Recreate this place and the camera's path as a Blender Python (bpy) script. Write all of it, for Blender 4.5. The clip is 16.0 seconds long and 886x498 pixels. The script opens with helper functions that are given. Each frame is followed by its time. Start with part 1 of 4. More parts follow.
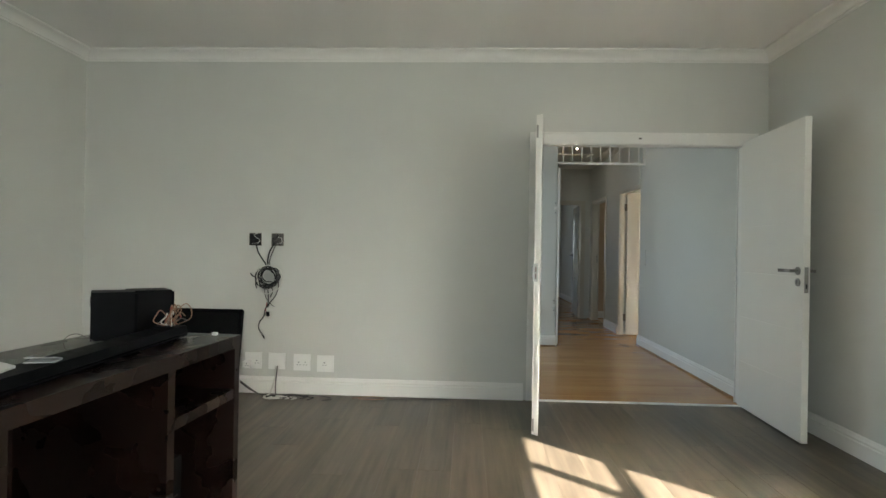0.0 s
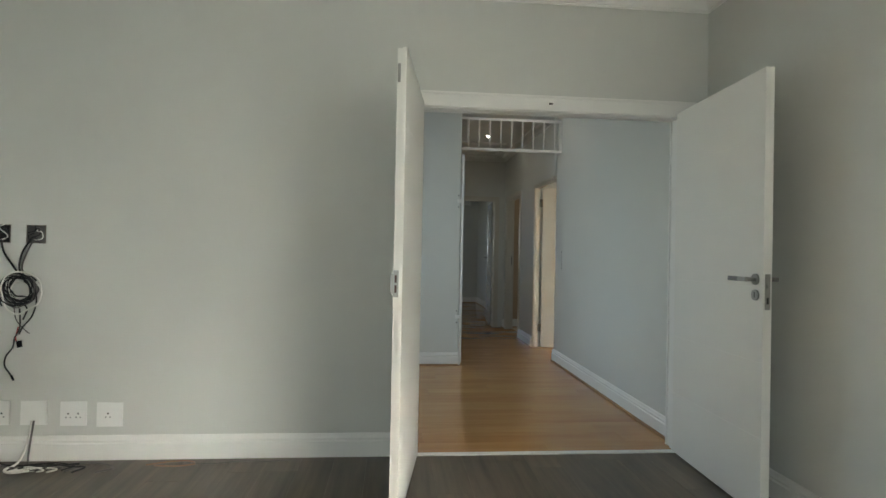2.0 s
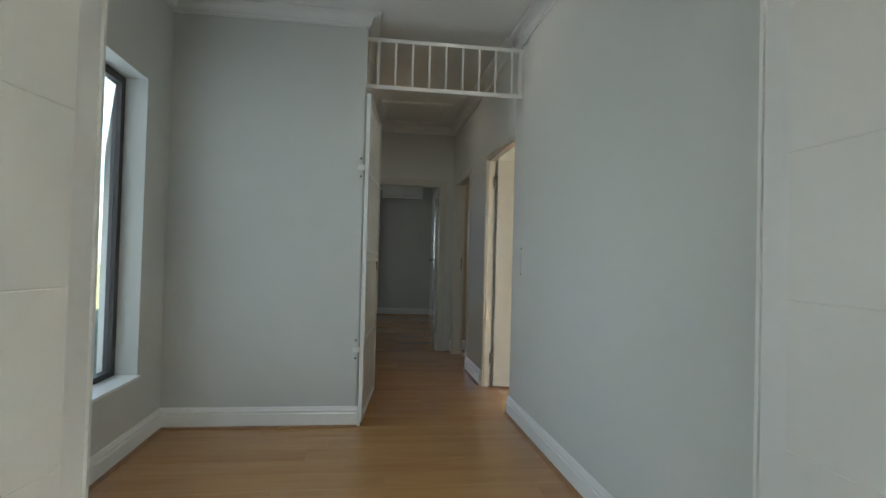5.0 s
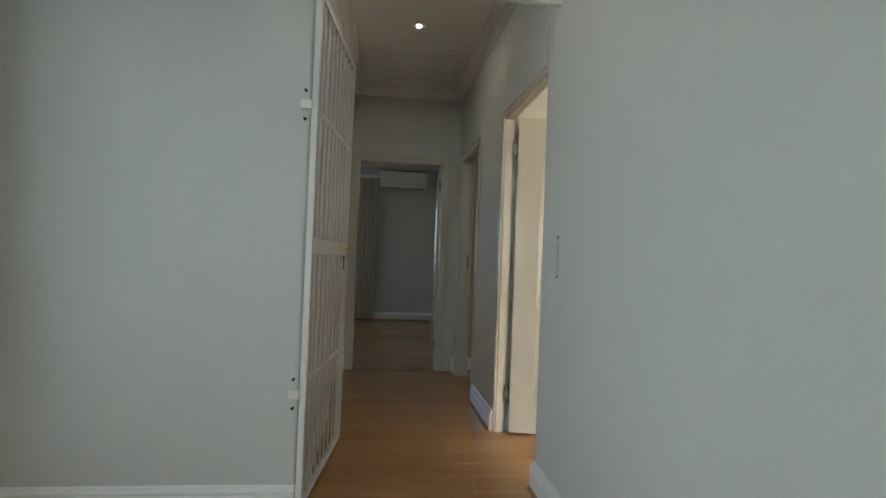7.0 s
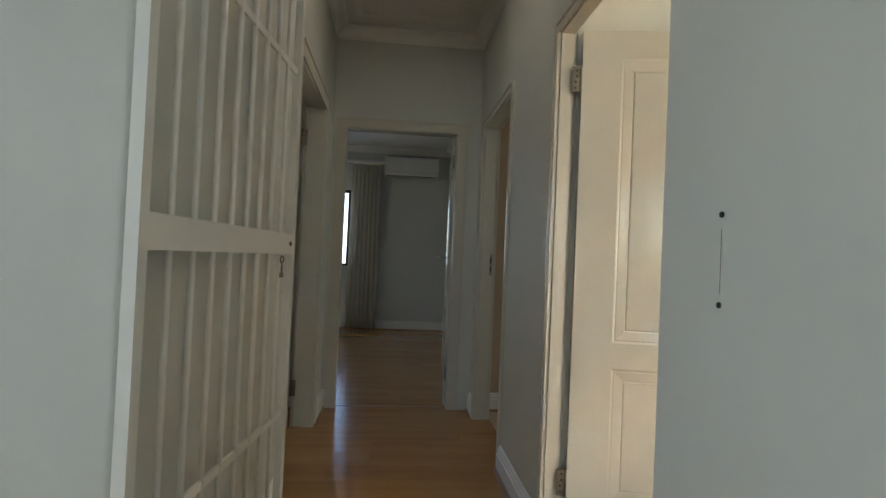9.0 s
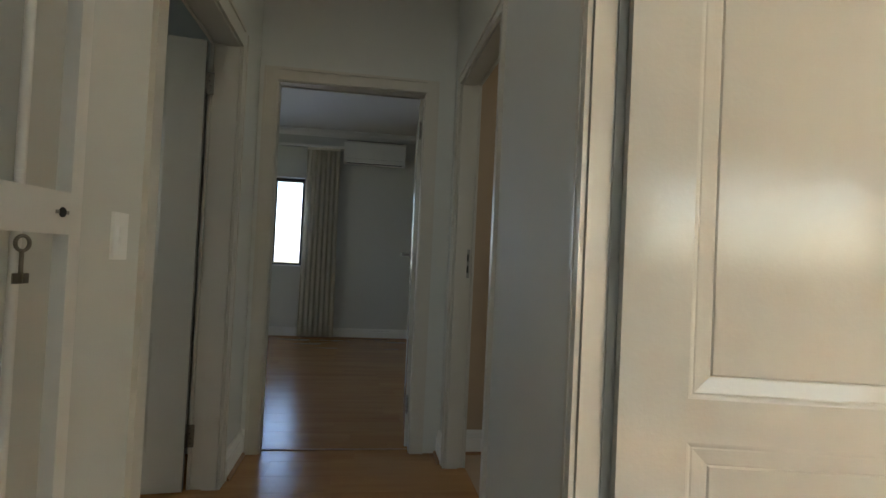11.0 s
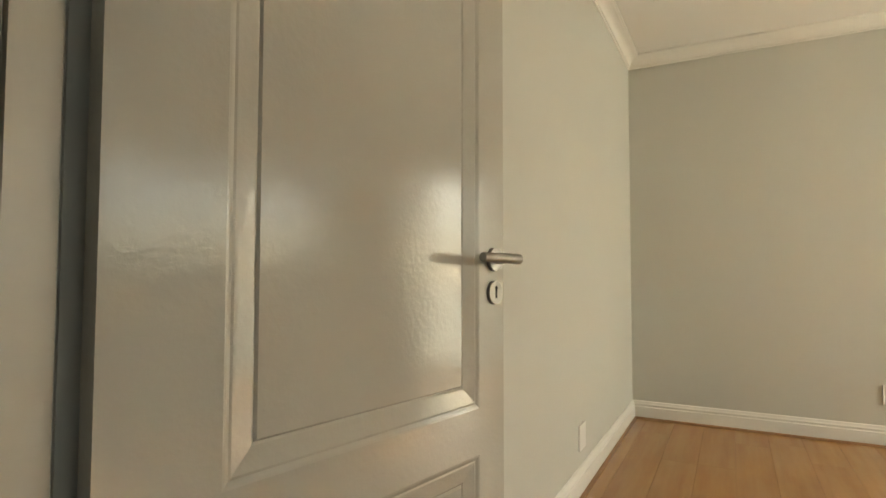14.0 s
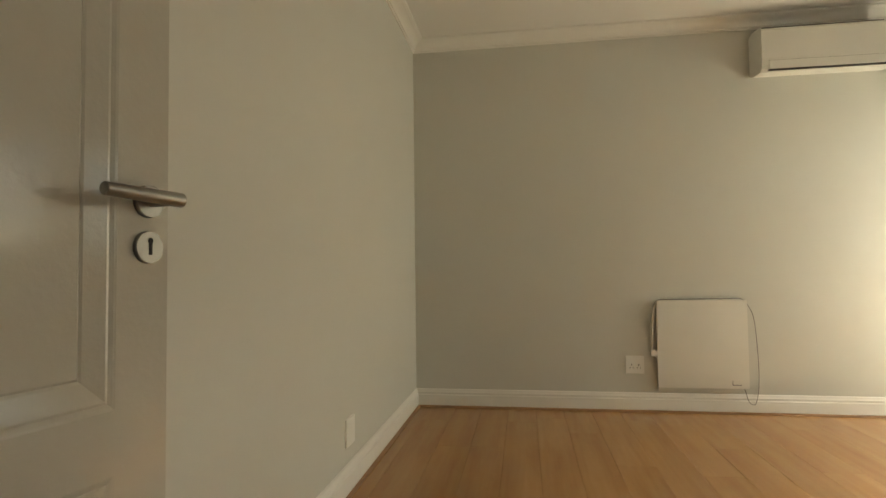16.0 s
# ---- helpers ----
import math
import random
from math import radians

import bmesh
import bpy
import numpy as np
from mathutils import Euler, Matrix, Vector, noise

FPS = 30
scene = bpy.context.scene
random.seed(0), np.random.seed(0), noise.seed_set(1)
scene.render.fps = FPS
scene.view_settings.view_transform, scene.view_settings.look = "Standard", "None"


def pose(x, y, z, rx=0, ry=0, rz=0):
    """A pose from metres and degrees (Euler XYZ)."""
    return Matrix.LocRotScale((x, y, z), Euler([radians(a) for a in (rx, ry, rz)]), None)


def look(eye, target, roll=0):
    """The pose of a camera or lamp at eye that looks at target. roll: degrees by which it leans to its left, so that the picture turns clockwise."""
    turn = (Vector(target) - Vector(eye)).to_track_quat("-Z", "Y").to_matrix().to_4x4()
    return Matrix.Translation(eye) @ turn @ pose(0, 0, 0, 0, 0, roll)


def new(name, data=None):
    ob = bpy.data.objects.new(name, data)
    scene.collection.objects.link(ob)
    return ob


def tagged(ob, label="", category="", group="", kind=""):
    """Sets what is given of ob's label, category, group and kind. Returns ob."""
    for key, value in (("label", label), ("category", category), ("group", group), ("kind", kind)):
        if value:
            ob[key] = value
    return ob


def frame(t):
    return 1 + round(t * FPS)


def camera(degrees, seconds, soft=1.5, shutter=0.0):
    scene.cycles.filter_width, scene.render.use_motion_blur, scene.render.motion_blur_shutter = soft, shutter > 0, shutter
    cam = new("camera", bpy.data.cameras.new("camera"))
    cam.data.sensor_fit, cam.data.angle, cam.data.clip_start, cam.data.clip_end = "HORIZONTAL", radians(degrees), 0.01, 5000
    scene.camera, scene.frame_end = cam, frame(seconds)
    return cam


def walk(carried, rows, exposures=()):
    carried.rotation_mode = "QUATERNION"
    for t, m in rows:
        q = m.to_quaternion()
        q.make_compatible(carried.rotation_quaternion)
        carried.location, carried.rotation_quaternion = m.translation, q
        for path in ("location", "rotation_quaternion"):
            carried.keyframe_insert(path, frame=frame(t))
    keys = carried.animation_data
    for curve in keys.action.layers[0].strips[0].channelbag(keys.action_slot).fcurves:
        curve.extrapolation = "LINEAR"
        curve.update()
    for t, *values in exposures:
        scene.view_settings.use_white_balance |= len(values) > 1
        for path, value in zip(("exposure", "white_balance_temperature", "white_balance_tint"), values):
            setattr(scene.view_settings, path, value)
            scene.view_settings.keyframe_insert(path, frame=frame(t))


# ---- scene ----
cam = camera(77.9, 16.0)
PATH = [
    (0, (0.622, -0.205, 1.165), (0.535, 1.793, 1.17), 1.0),
    (0.5, (0.732, 0.083, 1.169), (0.681, 2.083, 1.177), 1.0),
    (1, (0.802, 0.396, 1.157), (0.809, 2.396, 1.167), 1.0),
    (1.5, (0.904, 0.658, 1.153), (1.005, 2.655, 1.166), 1.1),
    (2, (1.052, 0.956, 1.166), (1.228, 2.948, 1.182), 1.1),
    (2.5, (1.153, 1.304, 1.165), (1.379, 3.292, 1.182), 1.2),
    (3, (1.295, 1.617, 1.157), (1.549, 3.601, 1.176), 1.3),
    (3.5, (1.452, 1.939, 1.163), (1.716, 3.922, 1.183), 1.4),
    (4, (1.529, 2.304, 1.129), (1.806, 4.284, 1.161), 1.3),
    (4.5, (1.657, 2.646, 1.116), (1.934, 4.626, 1.157), 1.4),
    (7, (2.039, 4.319, 1.086), (2.274, 6.305, 1.126), 2.2),
    (7.5, (2.09, 4.683, 1.096), (2.313, 6.671, 1.132), 2.2),
    (8, (2.102, 5.049, 1.096), (2.3, 7.039, 1.133), 2.2),
    (8.5, (2.145, 5.378, 1.098), (2.328, 7.369, 1.135), 2.5),
    (11, (2.331, 6.595, 1.075), (2.621, 8.573, 1.121), 2.7),
    (11.5, (2.34, 6.789, 1.074), (2.886, 8.713, 1.137), 2.5),
    (12, (2.377, 6.885, 1.076), (3.168, 8.724, 1.151), 2.3),
    (12.5, (2.416, 6.975, 1.099), (3.49, 8.662, 1.152), 1.6),
    (13, (2.493, 7.047, 1.087), (3.828, 8.534, 1.156), 1.3),
    (13.5, (2.535, 7.118, 1.081), (4.137, 8.312, 1.16), 0.8),
    (14, (2.552, 7.126, 1.082), (4.319, 8.058, 1.17), 0.1),
    (14.5, (2.551, 7.115, 1.083), (4.424, 7.81, 1.168), -0.2),
    (15, (2.588, 7.098, 1.066), (4.523, 7.598, 1.151), -0.5),
    (15.5, (2.706, 7.043, 1.03), (4.67, 7.411, 1.113), -0.6),
    (16, (2.881, 7.003, 0.997), (4.858, 7.294, 1.078), -0.7),
]
EXPOSURES = [(0, 3.36, 6750, 10), (3.5, 3.28, 6600, 10), (4.5, 3.38, 6550, 10), (7, 3.56, 6700, 10), (8.5, 3.64, 6850, 10), (11, 3.64, 6750, 10), (12.5, 3.22, 7000, 10), (14.3, 2.72, 7550, 10), (15.5, 2.2, 7850, 10), (16, 2.04, 7900, 10)]
walk(cam, [(t, look(eye, target, roll)) for t, eye, target, roll in PATH], EXPOSURES)

# ---- world, sun, lights ----
SUN_AZ = (-0.745, 0.667)          # where the sunlight travels, in plan
SUN_EL = math.radians(38.4)
world = bpy.data.worlds.new("sky")
scene.world = world
world.use_nodes = True
wn = world.node_tree.nodes
sky = wn.new("ShaderNodeTexSky")
sky.sky_type = "NISHITA"
sky.sun_disc = False
sky.sun_elevation = SUN_EL
sky.sun_rotation = math.atan2(-SUN_AZ[0], -SUN_AZ[1])
wn["Background"].inputs["Strength"].default_value = 0.050
world.node_tree.links.new(sky.outputs["Color"], wn["Background"].inputs["Color"])

sun = new("sun", bpy.data.lights.new("sun", "SUN"))
sun.data.energy, sun.data.angle, sun.data.color = 5.0, radians(0.53), (1.0, 0.96, 0.90)
sun.matrix_world = look((0, 0, 0), (SUN_AZ[0] * math.cos(SUN_EL), SUN_AZ[1] * math.cos(SUN_EL), -math.sin(SUN_EL)))


def window_light(at, target, width, height, watts, colour=(0.80, 0.90, 1.0)):
    """An area lamp in a window's opening: sky light, or fill in an added window."""
    lamp = new("window_area_lamp", bpy.data.lights.new("window_area_lamp", "AREA"))
    lamp.data.shape, lamp.data.size, lamp.data.size_y = "RECTANGLE", width, height
    lamp.data.energy, lamp.data.color = watts, colour
    lamp.matrix_world = look(at, target)
    return lamp


window_light((3.16, 0.37, 1.62), (2.0, 0.37, 1.22), 2.2, 1.3, 1.68, (0.74, 0.90, 1.0))
# added lamp for the living room's diffuse light, in an unseen south window
window_light((0.20, -3.21, 1.55), (0.20, -2.0, 1.20), 2.1, 1.2, 3.12, (0.74, 0.90, 1.0))
window_light((0.30, 5.60, 1.25), (1.2, 5.66, 1.15), 1.3, 1.6, 1.16, (0.70, 0.85, 1.0))
window_light((4.15, 4.03, 1.53), (4.15, 5.0, 1.50), 1.60, 0.70, 0.59, (1.0, 0.99, 0.86))
# fill lamp added for the bright patch on the bedroom's east wall
window_light((6.46, 4.03, 1.10), (6.46, 5.0, 1.05), 0.70, 1.95, 3.12, (1.0, 0.99, 0.86))
window_light((0.74, 14.22, 1.50), (0.74, 13.0, 1.40), 1.5, 1.05, 0.75, (0.30, 0.48, 1.0))
# warm fill lamp added to brighten the bathroom, whose window is unseen
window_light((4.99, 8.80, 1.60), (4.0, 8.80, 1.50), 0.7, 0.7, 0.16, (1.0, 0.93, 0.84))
# cool fill lamp added to lighten the side room's door leaf
window_light((0.10, 7.70, 1.50), (1.0, 8.10, 1.40), 0.85, 0.85, 0.10, (0.78, 0.89, 1.0))
# warm fill lamp added to brighten the curtain from an unseen west window
window_light((-1.12, 12.0, 1.55), (0.0, 12.0, 1.45), 1.3, 1.05, 0.33, (1.0, 0.93, 0.80))

# ---- materials ----


def ramp2(nt, fac, c0, c1, p0=0.0, p1=1.0):
    r = nt.nodes.new("ShaderNodeValToRGB")
    r.color_ramp.elements[0].position, r.color_ramp.elements[0].color = p0, (*c0, 1)
    r.color_ramp.elements[1].position, r.color_ramp.elements[1].color = p1, (*c1, 1)
    nt.links.new(fac, r.inputs["Fac"])
    return r.outputs["Color"]


def noise_tex(nt, scale, detail=4.0, rough=0.55, stretch=(1, 1, 1), space="Object"):
    tc = nt.nodes.new("ShaderNodeTexCoord")
    mp = nt.nodes.new("ShaderNodeMapping")
    mp.inputs["Scale"].default_value = stretch
    n = nt.nodes.new("ShaderNodeTexNoise")
    n.inputs["Scale"].default_value, n.inputs["Detail"].default_value, n.inputs["Roughness"].default_value = scale, detail, rough
    nt.links.new(tc.outputs[space], mp.inputs["Vector"])
    nt.links.new(mp.outputs["Vector"], n.inputs["Vector"])
    return n.outputs["Fac"]


def paint(name, colour, rough=0.5, metal=0.0, vary=0.06, big=1.2, fine=90.0, bump=0.15, depth=0.001, coat=0.0, spec=0.5):
    """A plain surface with broad and fine variation in tone and a fine relief."""
    m = bpy.data.materials.new(name)
    m.use_nodes = True
    nt = m.node_tree
    b = nt.nodes["Principled BSDF"]
    b.inputs["Metallic"].default_value = metal
    b.inputs["Specular IOR Level"].default_value = spec
    if coat:
        b.inputs["Coat Weight"].default_value, b.inputs["Coat Roughness"].default_value = coat, 0.12
    lo, hi = [c * (1 - vary) for c in colour], [min(1, c * (1 + vary)) for c in colour]
    nt.links.new(ramp2(nt, noise_tex(nt, big, 3, 0.45), lo, hi, 0.25, 0.75), b.inputs["Base Color"])
    f = noise_tex(nt, fine, 3)
    rr = ramp2(nt, noise_tex(nt, big * 3, 3, 0.45), (max(0.02, rough - 0.04),) * 3, (min(1, rough + 0.04),) * 3, 0.25, 0.75)
    nt.links.new(rr, b.inputs["Roughness"])
    if bump:
        bp = nt.nodes.new("ShaderNodeBump")
        bp.inputs["Strength"].default_value, bp.inputs["Distance"].default_value = bump, depth
        nt.links.new(f, bp.inputs["Height"])
        nt.links.new(bp.outputs["Normal"], b.inputs["Normal"])
    return m


def boards(name, dark, light, along, rough=0.35, grain=26.0, contrast=0.16, span=(0.30, 0.85)):
    """Plank flooring: tone by plank, grain along the plank, a soft broad figure."""
    m = bpy.data.materials.new(name)
    m.use_nodes = True
    nt = m.node_tree
    b = nt.nodes["Principled BSDF"]
    info = nt.nodes.new("ShaderNodeObjectInfo")
    tc = nt.nodes.new("ShaderNodeTexCoord")
    off = nt.nodes.new("ShaderNodeVectorMath")
    off.operation = "SCALE"
    off.inputs["Scale"].default_value = 37.0
    comb = nt.nodes.new("ShaderNodeCombineXYZ")
    for k in "XYZ":
        nt.links.new(info.outputs["Random"], comb.inputs[k])
    nt.links.new(comb.outputs["Vector"], off.inputs[0])
    add = nt.nodes.new("ShaderNodeVectorMath")
    nt.links.new(tc.outputs["Object"], add.inputs[0])
    nt.links.new(off.outputs["Vector"], add.inputs[1])

    def streak(scale, s, detail=5.0):
        mp = nt.nodes.new("ShaderNodeMapping")
        mp.inputs["Scale"].default_value = s
        n = nt.nodes.new("ShaderNodeTexNoise")
        n.inputs["Scale"].default_value, n.inputs["Detail"].default_value, n.inputs["Roughness"].default_value = scale, detail, 0.6
        n.inputs["Distortion"].default_value = 0.15
        nt.links.new(add.outputs["Vector"], mp.inputs["Vector"])
        nt.links.new(mp.outputs["Vector"], n.inputs["Vector"])
        return n.outputs["Fac"]

    fine = streak(grain, (0.05, 1, 1) if along == "x" else (1, 0.05, 1), 3.0)
    broad = streak(4.5, (0.30, 1.5, 1) if along == "x" else (1.5, 0.30, 1), 4.0)
    mix = nt.nodes.new("ShaderNodeMath")
    mix.operation = "MULTIPLY_ADD"
    mix.inputs[1].default_value = 0.48
    nt.links.new(fine, mix.inputs[0])
    half = nt.nodes.new("ShaderNodeMath")
    half.operation = "MULTIPLY"
    half.inputs[1].default_value = 0.52
    nt.links.new(broad, half.inputs[0])
    nt.links.new(half.outputs[0], mix.inputs[2])
    tone = nt.nodes.new("ShaderNodeMath")
    tone.operation = "MULTIPLY_ADD"
    tone.inputs[1].default_value = contrast
    nt.links.new(info.outputs["Random"], tone.inputs[0])
    nt.links.new(mix.outputs[0], tone.inputs[2])
    nt.links.new(ramp2(nt, tone.outputs[0], dark, light, *span), b.inputs["Base Color"])
    nt.links.new(ramp2(nt, broad, (rough - 0.03,) * 3, (rough + 0.03,) * 3, 0.3, 0.7), b.inputs["Roughness"])
    bp = nt.nodes.new("ShaderNodeBump")
    bp.inputs["Strength"].default_value, bp.inputs["Distance"].default_value = 0.05, 0.0004
    nt.links.new(fine, bp.inputs["Height"])
    nt.links.new(bp.outputs["Normal"], b.inputs["Normal"])
    return m


def glass_material():
    m = bpy.data.materials.new("window_glass")
    m.use_nodes = True
    b = m.node_tree.nodes["Principled BSDF"]
    b.inputs["Transmission Weight"].default_value, b.inputs["Roughness"].default_value, b.inputs["IOR"].default_value = 1.0, 0.0, 1.45
    b.inputs["Base Color"].default_value = (0.97, 0.99, 0.98, 1)
    return m


def lamp_material(colour, strength):
    m = bpy.data.materials.new("lamp_glow")
    m.use_nodes = True
    b = m.node_tree.nodes["Principled BSDF"]
    b.inputs["Emission Color"].default_value, b.inputs["Emission Strength"].default_value = (*colour, 1), strength
    return m


WALL = paint("wall_paint_grey", (0.60, 0.605, 0.565), 0.62, vary=0.02, big=0.7, fine=70, bump=0.12, depth=0.0008, spec=0.35)
WALL_CREAM = paint("wall_paint_cream", (0.66, 0.62, 0.52), 0.6, vary=0.03, big=0.8, fine=140, bump=0.25, depth=0.0012, spec=0.35)
WALL_TAN = paint("wall_paint_tan", (0.46, 0.34, 0.23), 0.6, vary=0.03, big=0.8, fine=140, bump=0.2, depth=0.001, spec=0.35)
CEIL = paint("ceiling_paint", (0.76, 0.755, 0.73), 0.8, vary=0.02, big=0.6, fine=60, bump=0.2, depth=0.001, spec=0.2)
TRIM = paint("trim_enamel", (0.78, 0.775, 0.74), 0.36, vary=0.02, big=2.0, fine=60, bump=0.04, depth=0.0004)
DOOR_WHITE = paint("door_satin_white", (0.76, 0.75, 0.70), 0.42, vary=0.02, big=1.5, fine=60, bump=0.05, depth=0.0004)
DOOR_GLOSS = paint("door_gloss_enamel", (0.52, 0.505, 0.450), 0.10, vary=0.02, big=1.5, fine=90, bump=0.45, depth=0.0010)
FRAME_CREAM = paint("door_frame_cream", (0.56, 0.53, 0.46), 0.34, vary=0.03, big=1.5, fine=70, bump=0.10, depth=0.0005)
STEEL = paint("brushed_steel", (0.31, 0.30, 0.28), 0.36, 1.0, vary=0.08, big=30, fine=400, bump=0.1, depth=0.0003)
BRASS_DULL = paint("hinge_steel", (0.22, 0.20, 0.17), 0.42, 1.0, vary=0.15, big=40, fine=300, bump=0.1, depth=0.0004)
DARK = paint("dark_recess", (0.012, 0.011, 0.010), 0.7, vary=0.2)
GATE_WHITE = paint("gate_powder_coat", (0.74, 0.73, 0.69), 0.38, vary=0.03, big=4, fine=200, bump=0.08, depth=0.0004)
PLASTIC = paint("white_plastic", (0.80, 0.80, 0.77), 0.35, vary=0.015, big=6, fine=300, bump=0.05, depth=0.0003)
VINYL = boards("vinyl_plank_grey_brown", (0.028, 0.021, 0.014), (0.158, 0.126, 0.088), "y", 0.36, 24.0, 0.07, (0.34, 0.76))
OAK = boards("laminate_honey_oak", (0.325, 0.155, 0.048), (0.500, 0.278, 0.105), "x", 0.21, 14.0, 0.08)
BEAD = paint("oak_beading", (0.30, 0.155, 0.065), 0.4, vary=0.15, big=8)
BEAD_DARK = paint("raw_dark_wood", (0.055, 0.022, 0.016), 0.7, vary=0.2, big=20)
ALU = paint("bronze_aluminium", (0.055, 0.050, 0.048), 0.45, 0.4, vary=0.08)
GLASS = glass_material()
ESPRESSO = paint("espresso_veneer", (0.012, 0.006, 0.0045), 0.28, vary=0.08, big=2, fine=60, bump=0.03, depth=0.0003, spec=0.35)
BLACK = paint("black_plastic", (0.004, 0.004, 0.0045), 0.5, vary=0.15, big=10, bump=0, spec=0.06)
BLACK_GLOSS = paint("black_gloss_screen", (0.003, 0.003, 0.0035), 0.16, vary=0.1, bump=0, spec=0.15)
CLOTH_DARK = paint("speaker_cloth", (0.0035, 0.0035, 0.004), 0.9, vary=0.2, big=20, bump=0, spec=0.03)
CABLE_BLACK = paint("cable_black", (0.016, 0.016, 0.017), 0.5, bump=0)
CABLE_WHITE = paint("cable_white", (0.66, 0.65, 0.60), 0.5, bump=0)
CABLE_GREY = paint("cable_grey", (0.12, 0.11, 0.105), 0.5, bump=0)
CABLE_COPPER = paint("cable_clear_copper", (0.26, 0.145, 0.09), 0.35, bump=0)
CABLE_RED = paint("cable_red", (0.35, 0.03, 0.025), 0.45, bump=0)
CURTAIN = paint("curtain_cream_linen", (0.84, 0.80, 0.68), 0.9, vary=0.06, big=3, fine=500, bump=0.3, depth=0.0008, spec=0.1)
ct = CURTAIN.node_tree
tl, mx = ct.nodes.new("ShaderNodeBsdfTranslucent"), ct.nodes.new("ShaderNodeMixShader")
tl.inputs["Color"].default_value = (0.74, 0.71, 0.62, 1)
mx.inputs["Fac"].default_value = 0.15
ct.links.new(ct.nodes["Principled BSDF"].outputs["BSDF"], mx.inputs[1])
ct.links.new(tl.outputs["BSDF"], mx.inputs[2])
ct.links.new(mx.outputs["Shader"], ct.nodes["Material Output"].inputs["Surface"])
HEATER = paint("heater_panel_white", (0.72, 0.71, 0.66), 0.6, vary=0.02, big=4, fine=120, bump=0.15, depth=0.0006)
AIRCON = paint("aircon_white_plastic", (0.74, 0.74, 0.70), 0.35, vary=0.02, big=5, fine=200, bump=0.03, depth=0.0003)
PAPER = paint("white_paper", (0.45, 0.45, 0.45), 0.6, vary=0.03, bump=0)
GRASS = paint("garden_ground", (0.085, 0.095, 0.040), 0.9, vary=0.4, big=0.8, fine=30, bump=0.6, depth=0.03)
RENDER_OUT = paint("outside_plaster", (0.55, 0.52, 0.46), 0.8, vary=0.06, big=0.8)
LAMP = lamp_material((1.0, 0.95, 0.85), 60.0)

# ---- mesh tools ----


def finish(bm, bevel=0.0, smooth=False):
    if bevel:
        bmesh.ops.bevel(bm, geom=[e for e in bm.edges if e.is_manifold and e.calc_face_angle(0) > 0.5], offset=bevel, segments=2, profile=0.6, affect="EDGES", clamp_overlap=True)
    bmesh.ops.recalc_face_normals(bm, faces=bm.faces)
    for f in bm.faces:
        f.smooth = smooth
    return bm


def part(name, bm, material, parent=None, label="", m=None):
    me = bpy.data.meshes.new(name)
    bm.to_mesh(me)
    bm.free()
    me.materials.append(material)
    ob = new(name, me)
    if parent is not None:
        ob.parent = parent
    if m is not None:
        ob.matrix_basis = m
    return tagged(ob, label=label)


def thing(name, m, label, category, group="", kind=""):
    ob = new(name)
    ob.empty_display_size = 0.1
    ob.matrix_basis = m
    return tagged(ob, label, category, group, kind)


def box(bm, lo, hi, m=None):
    x0, y0, z0 = lo
    x1, y1, z1 = hi
    v = [bm.verts.new(p if m is None else m @ Vector(p)) for p in
         ((x0, y0, z0), (x1, y0, z0), (x1, y1, z0), (x0, y1, z0), (x0, y0, z1), (x1, y0, z1), (x1, y1, z1), (x0, y1, z1))]
    for f in ((3, 2, 1, 0), (4, 5, 6, 7), (0, 1, 5, 4), (1, 2, 6, 5), (2, 3, 7, 6), (3, 0, 4, 7)):
        bm.faces.new([v[i] for i in f])


def boxed(lo, hi, bevel=0.0, m=None):
    bm = bmesh.new()
    box(bm, lo, hi, m)
    return finish(bm, bevel)


def rod(bm, a, b, r0, r1=None, seg=16):
    """A round bar from a to b."""
    a, b = Vector(a), Vector(b)
    d = b - a
    m = Matrix.Translation((a + b) / 2) @ d.to_track_quat("Z", "Y").to_matrix().to_4x4()
    bmesh.ops.create_cone(bm, cap_ends=True, segments=seg, radius1=r0, radius2=r0 if r1 is None else r1, depth=d.length, matrix=m)


def rodded(a, b, r0, r1=None, seg=16, bevel=0.0, smooth=True):
    bm = bmesh.new()
    rod(bm, a, b, r0, r1, seg)
    finish(bm, bevel)
    for f in bm.faces:
        f.smooth = smooth and len(f.verts) == 4
    return bm


def spline(pts, n=8):
    """Points on a smooth curve through pts."""
    p = [Vector(q) for q in pts]
    p = [2 * p[0] - p[1]] + p + [2 * p[-1] - p[-2]]
    out = []
    for i in range(1, len(p) - 2):
        a, b, c, d = p[i - 1:i + 3]
        for k in range(n):
            t = k / n
            out.append(0.5 * (2 * b + (c - a) * t + (2 * a - 5 * b + 4 * c - d) * t * t + (3 * b - a - 3 * c + d) * t ** 3))
    return out + [p[-2]]


def tube(bm, pts, r, seg=7, n=8):
    path = spline(pts, n)
    rings, side = [], None
    for i, p in enumerate(path):
        d = (path[min(i + 1, len(path) - 1)] - path[max(i - 1, 0)])
        d = d.normalized() if d.length > 1e-9 else Vector((0, 0, 1))
        if side is None:
            side = d.orthogonal().normalized()
        side = (side - d * side.dot(d)).normalized()
        up = d.cross(side)
        rings.append([bm.verts.new(p + r * (math.cos(2 * math.pi * k / seg) * side + math.sin(2 * math.pi * k / seg) * up)) for k in range(seg)])
    for a, b in zip(rings, rings[1:]):
        for k in range(seg):
            bm.faces.new((a[k], a[(k + 1) % seg], b[(k + 1) % seg], b[k]))
    bm.faces.new(rings[0][::-1])
    bm.faces.new(rings[-1])


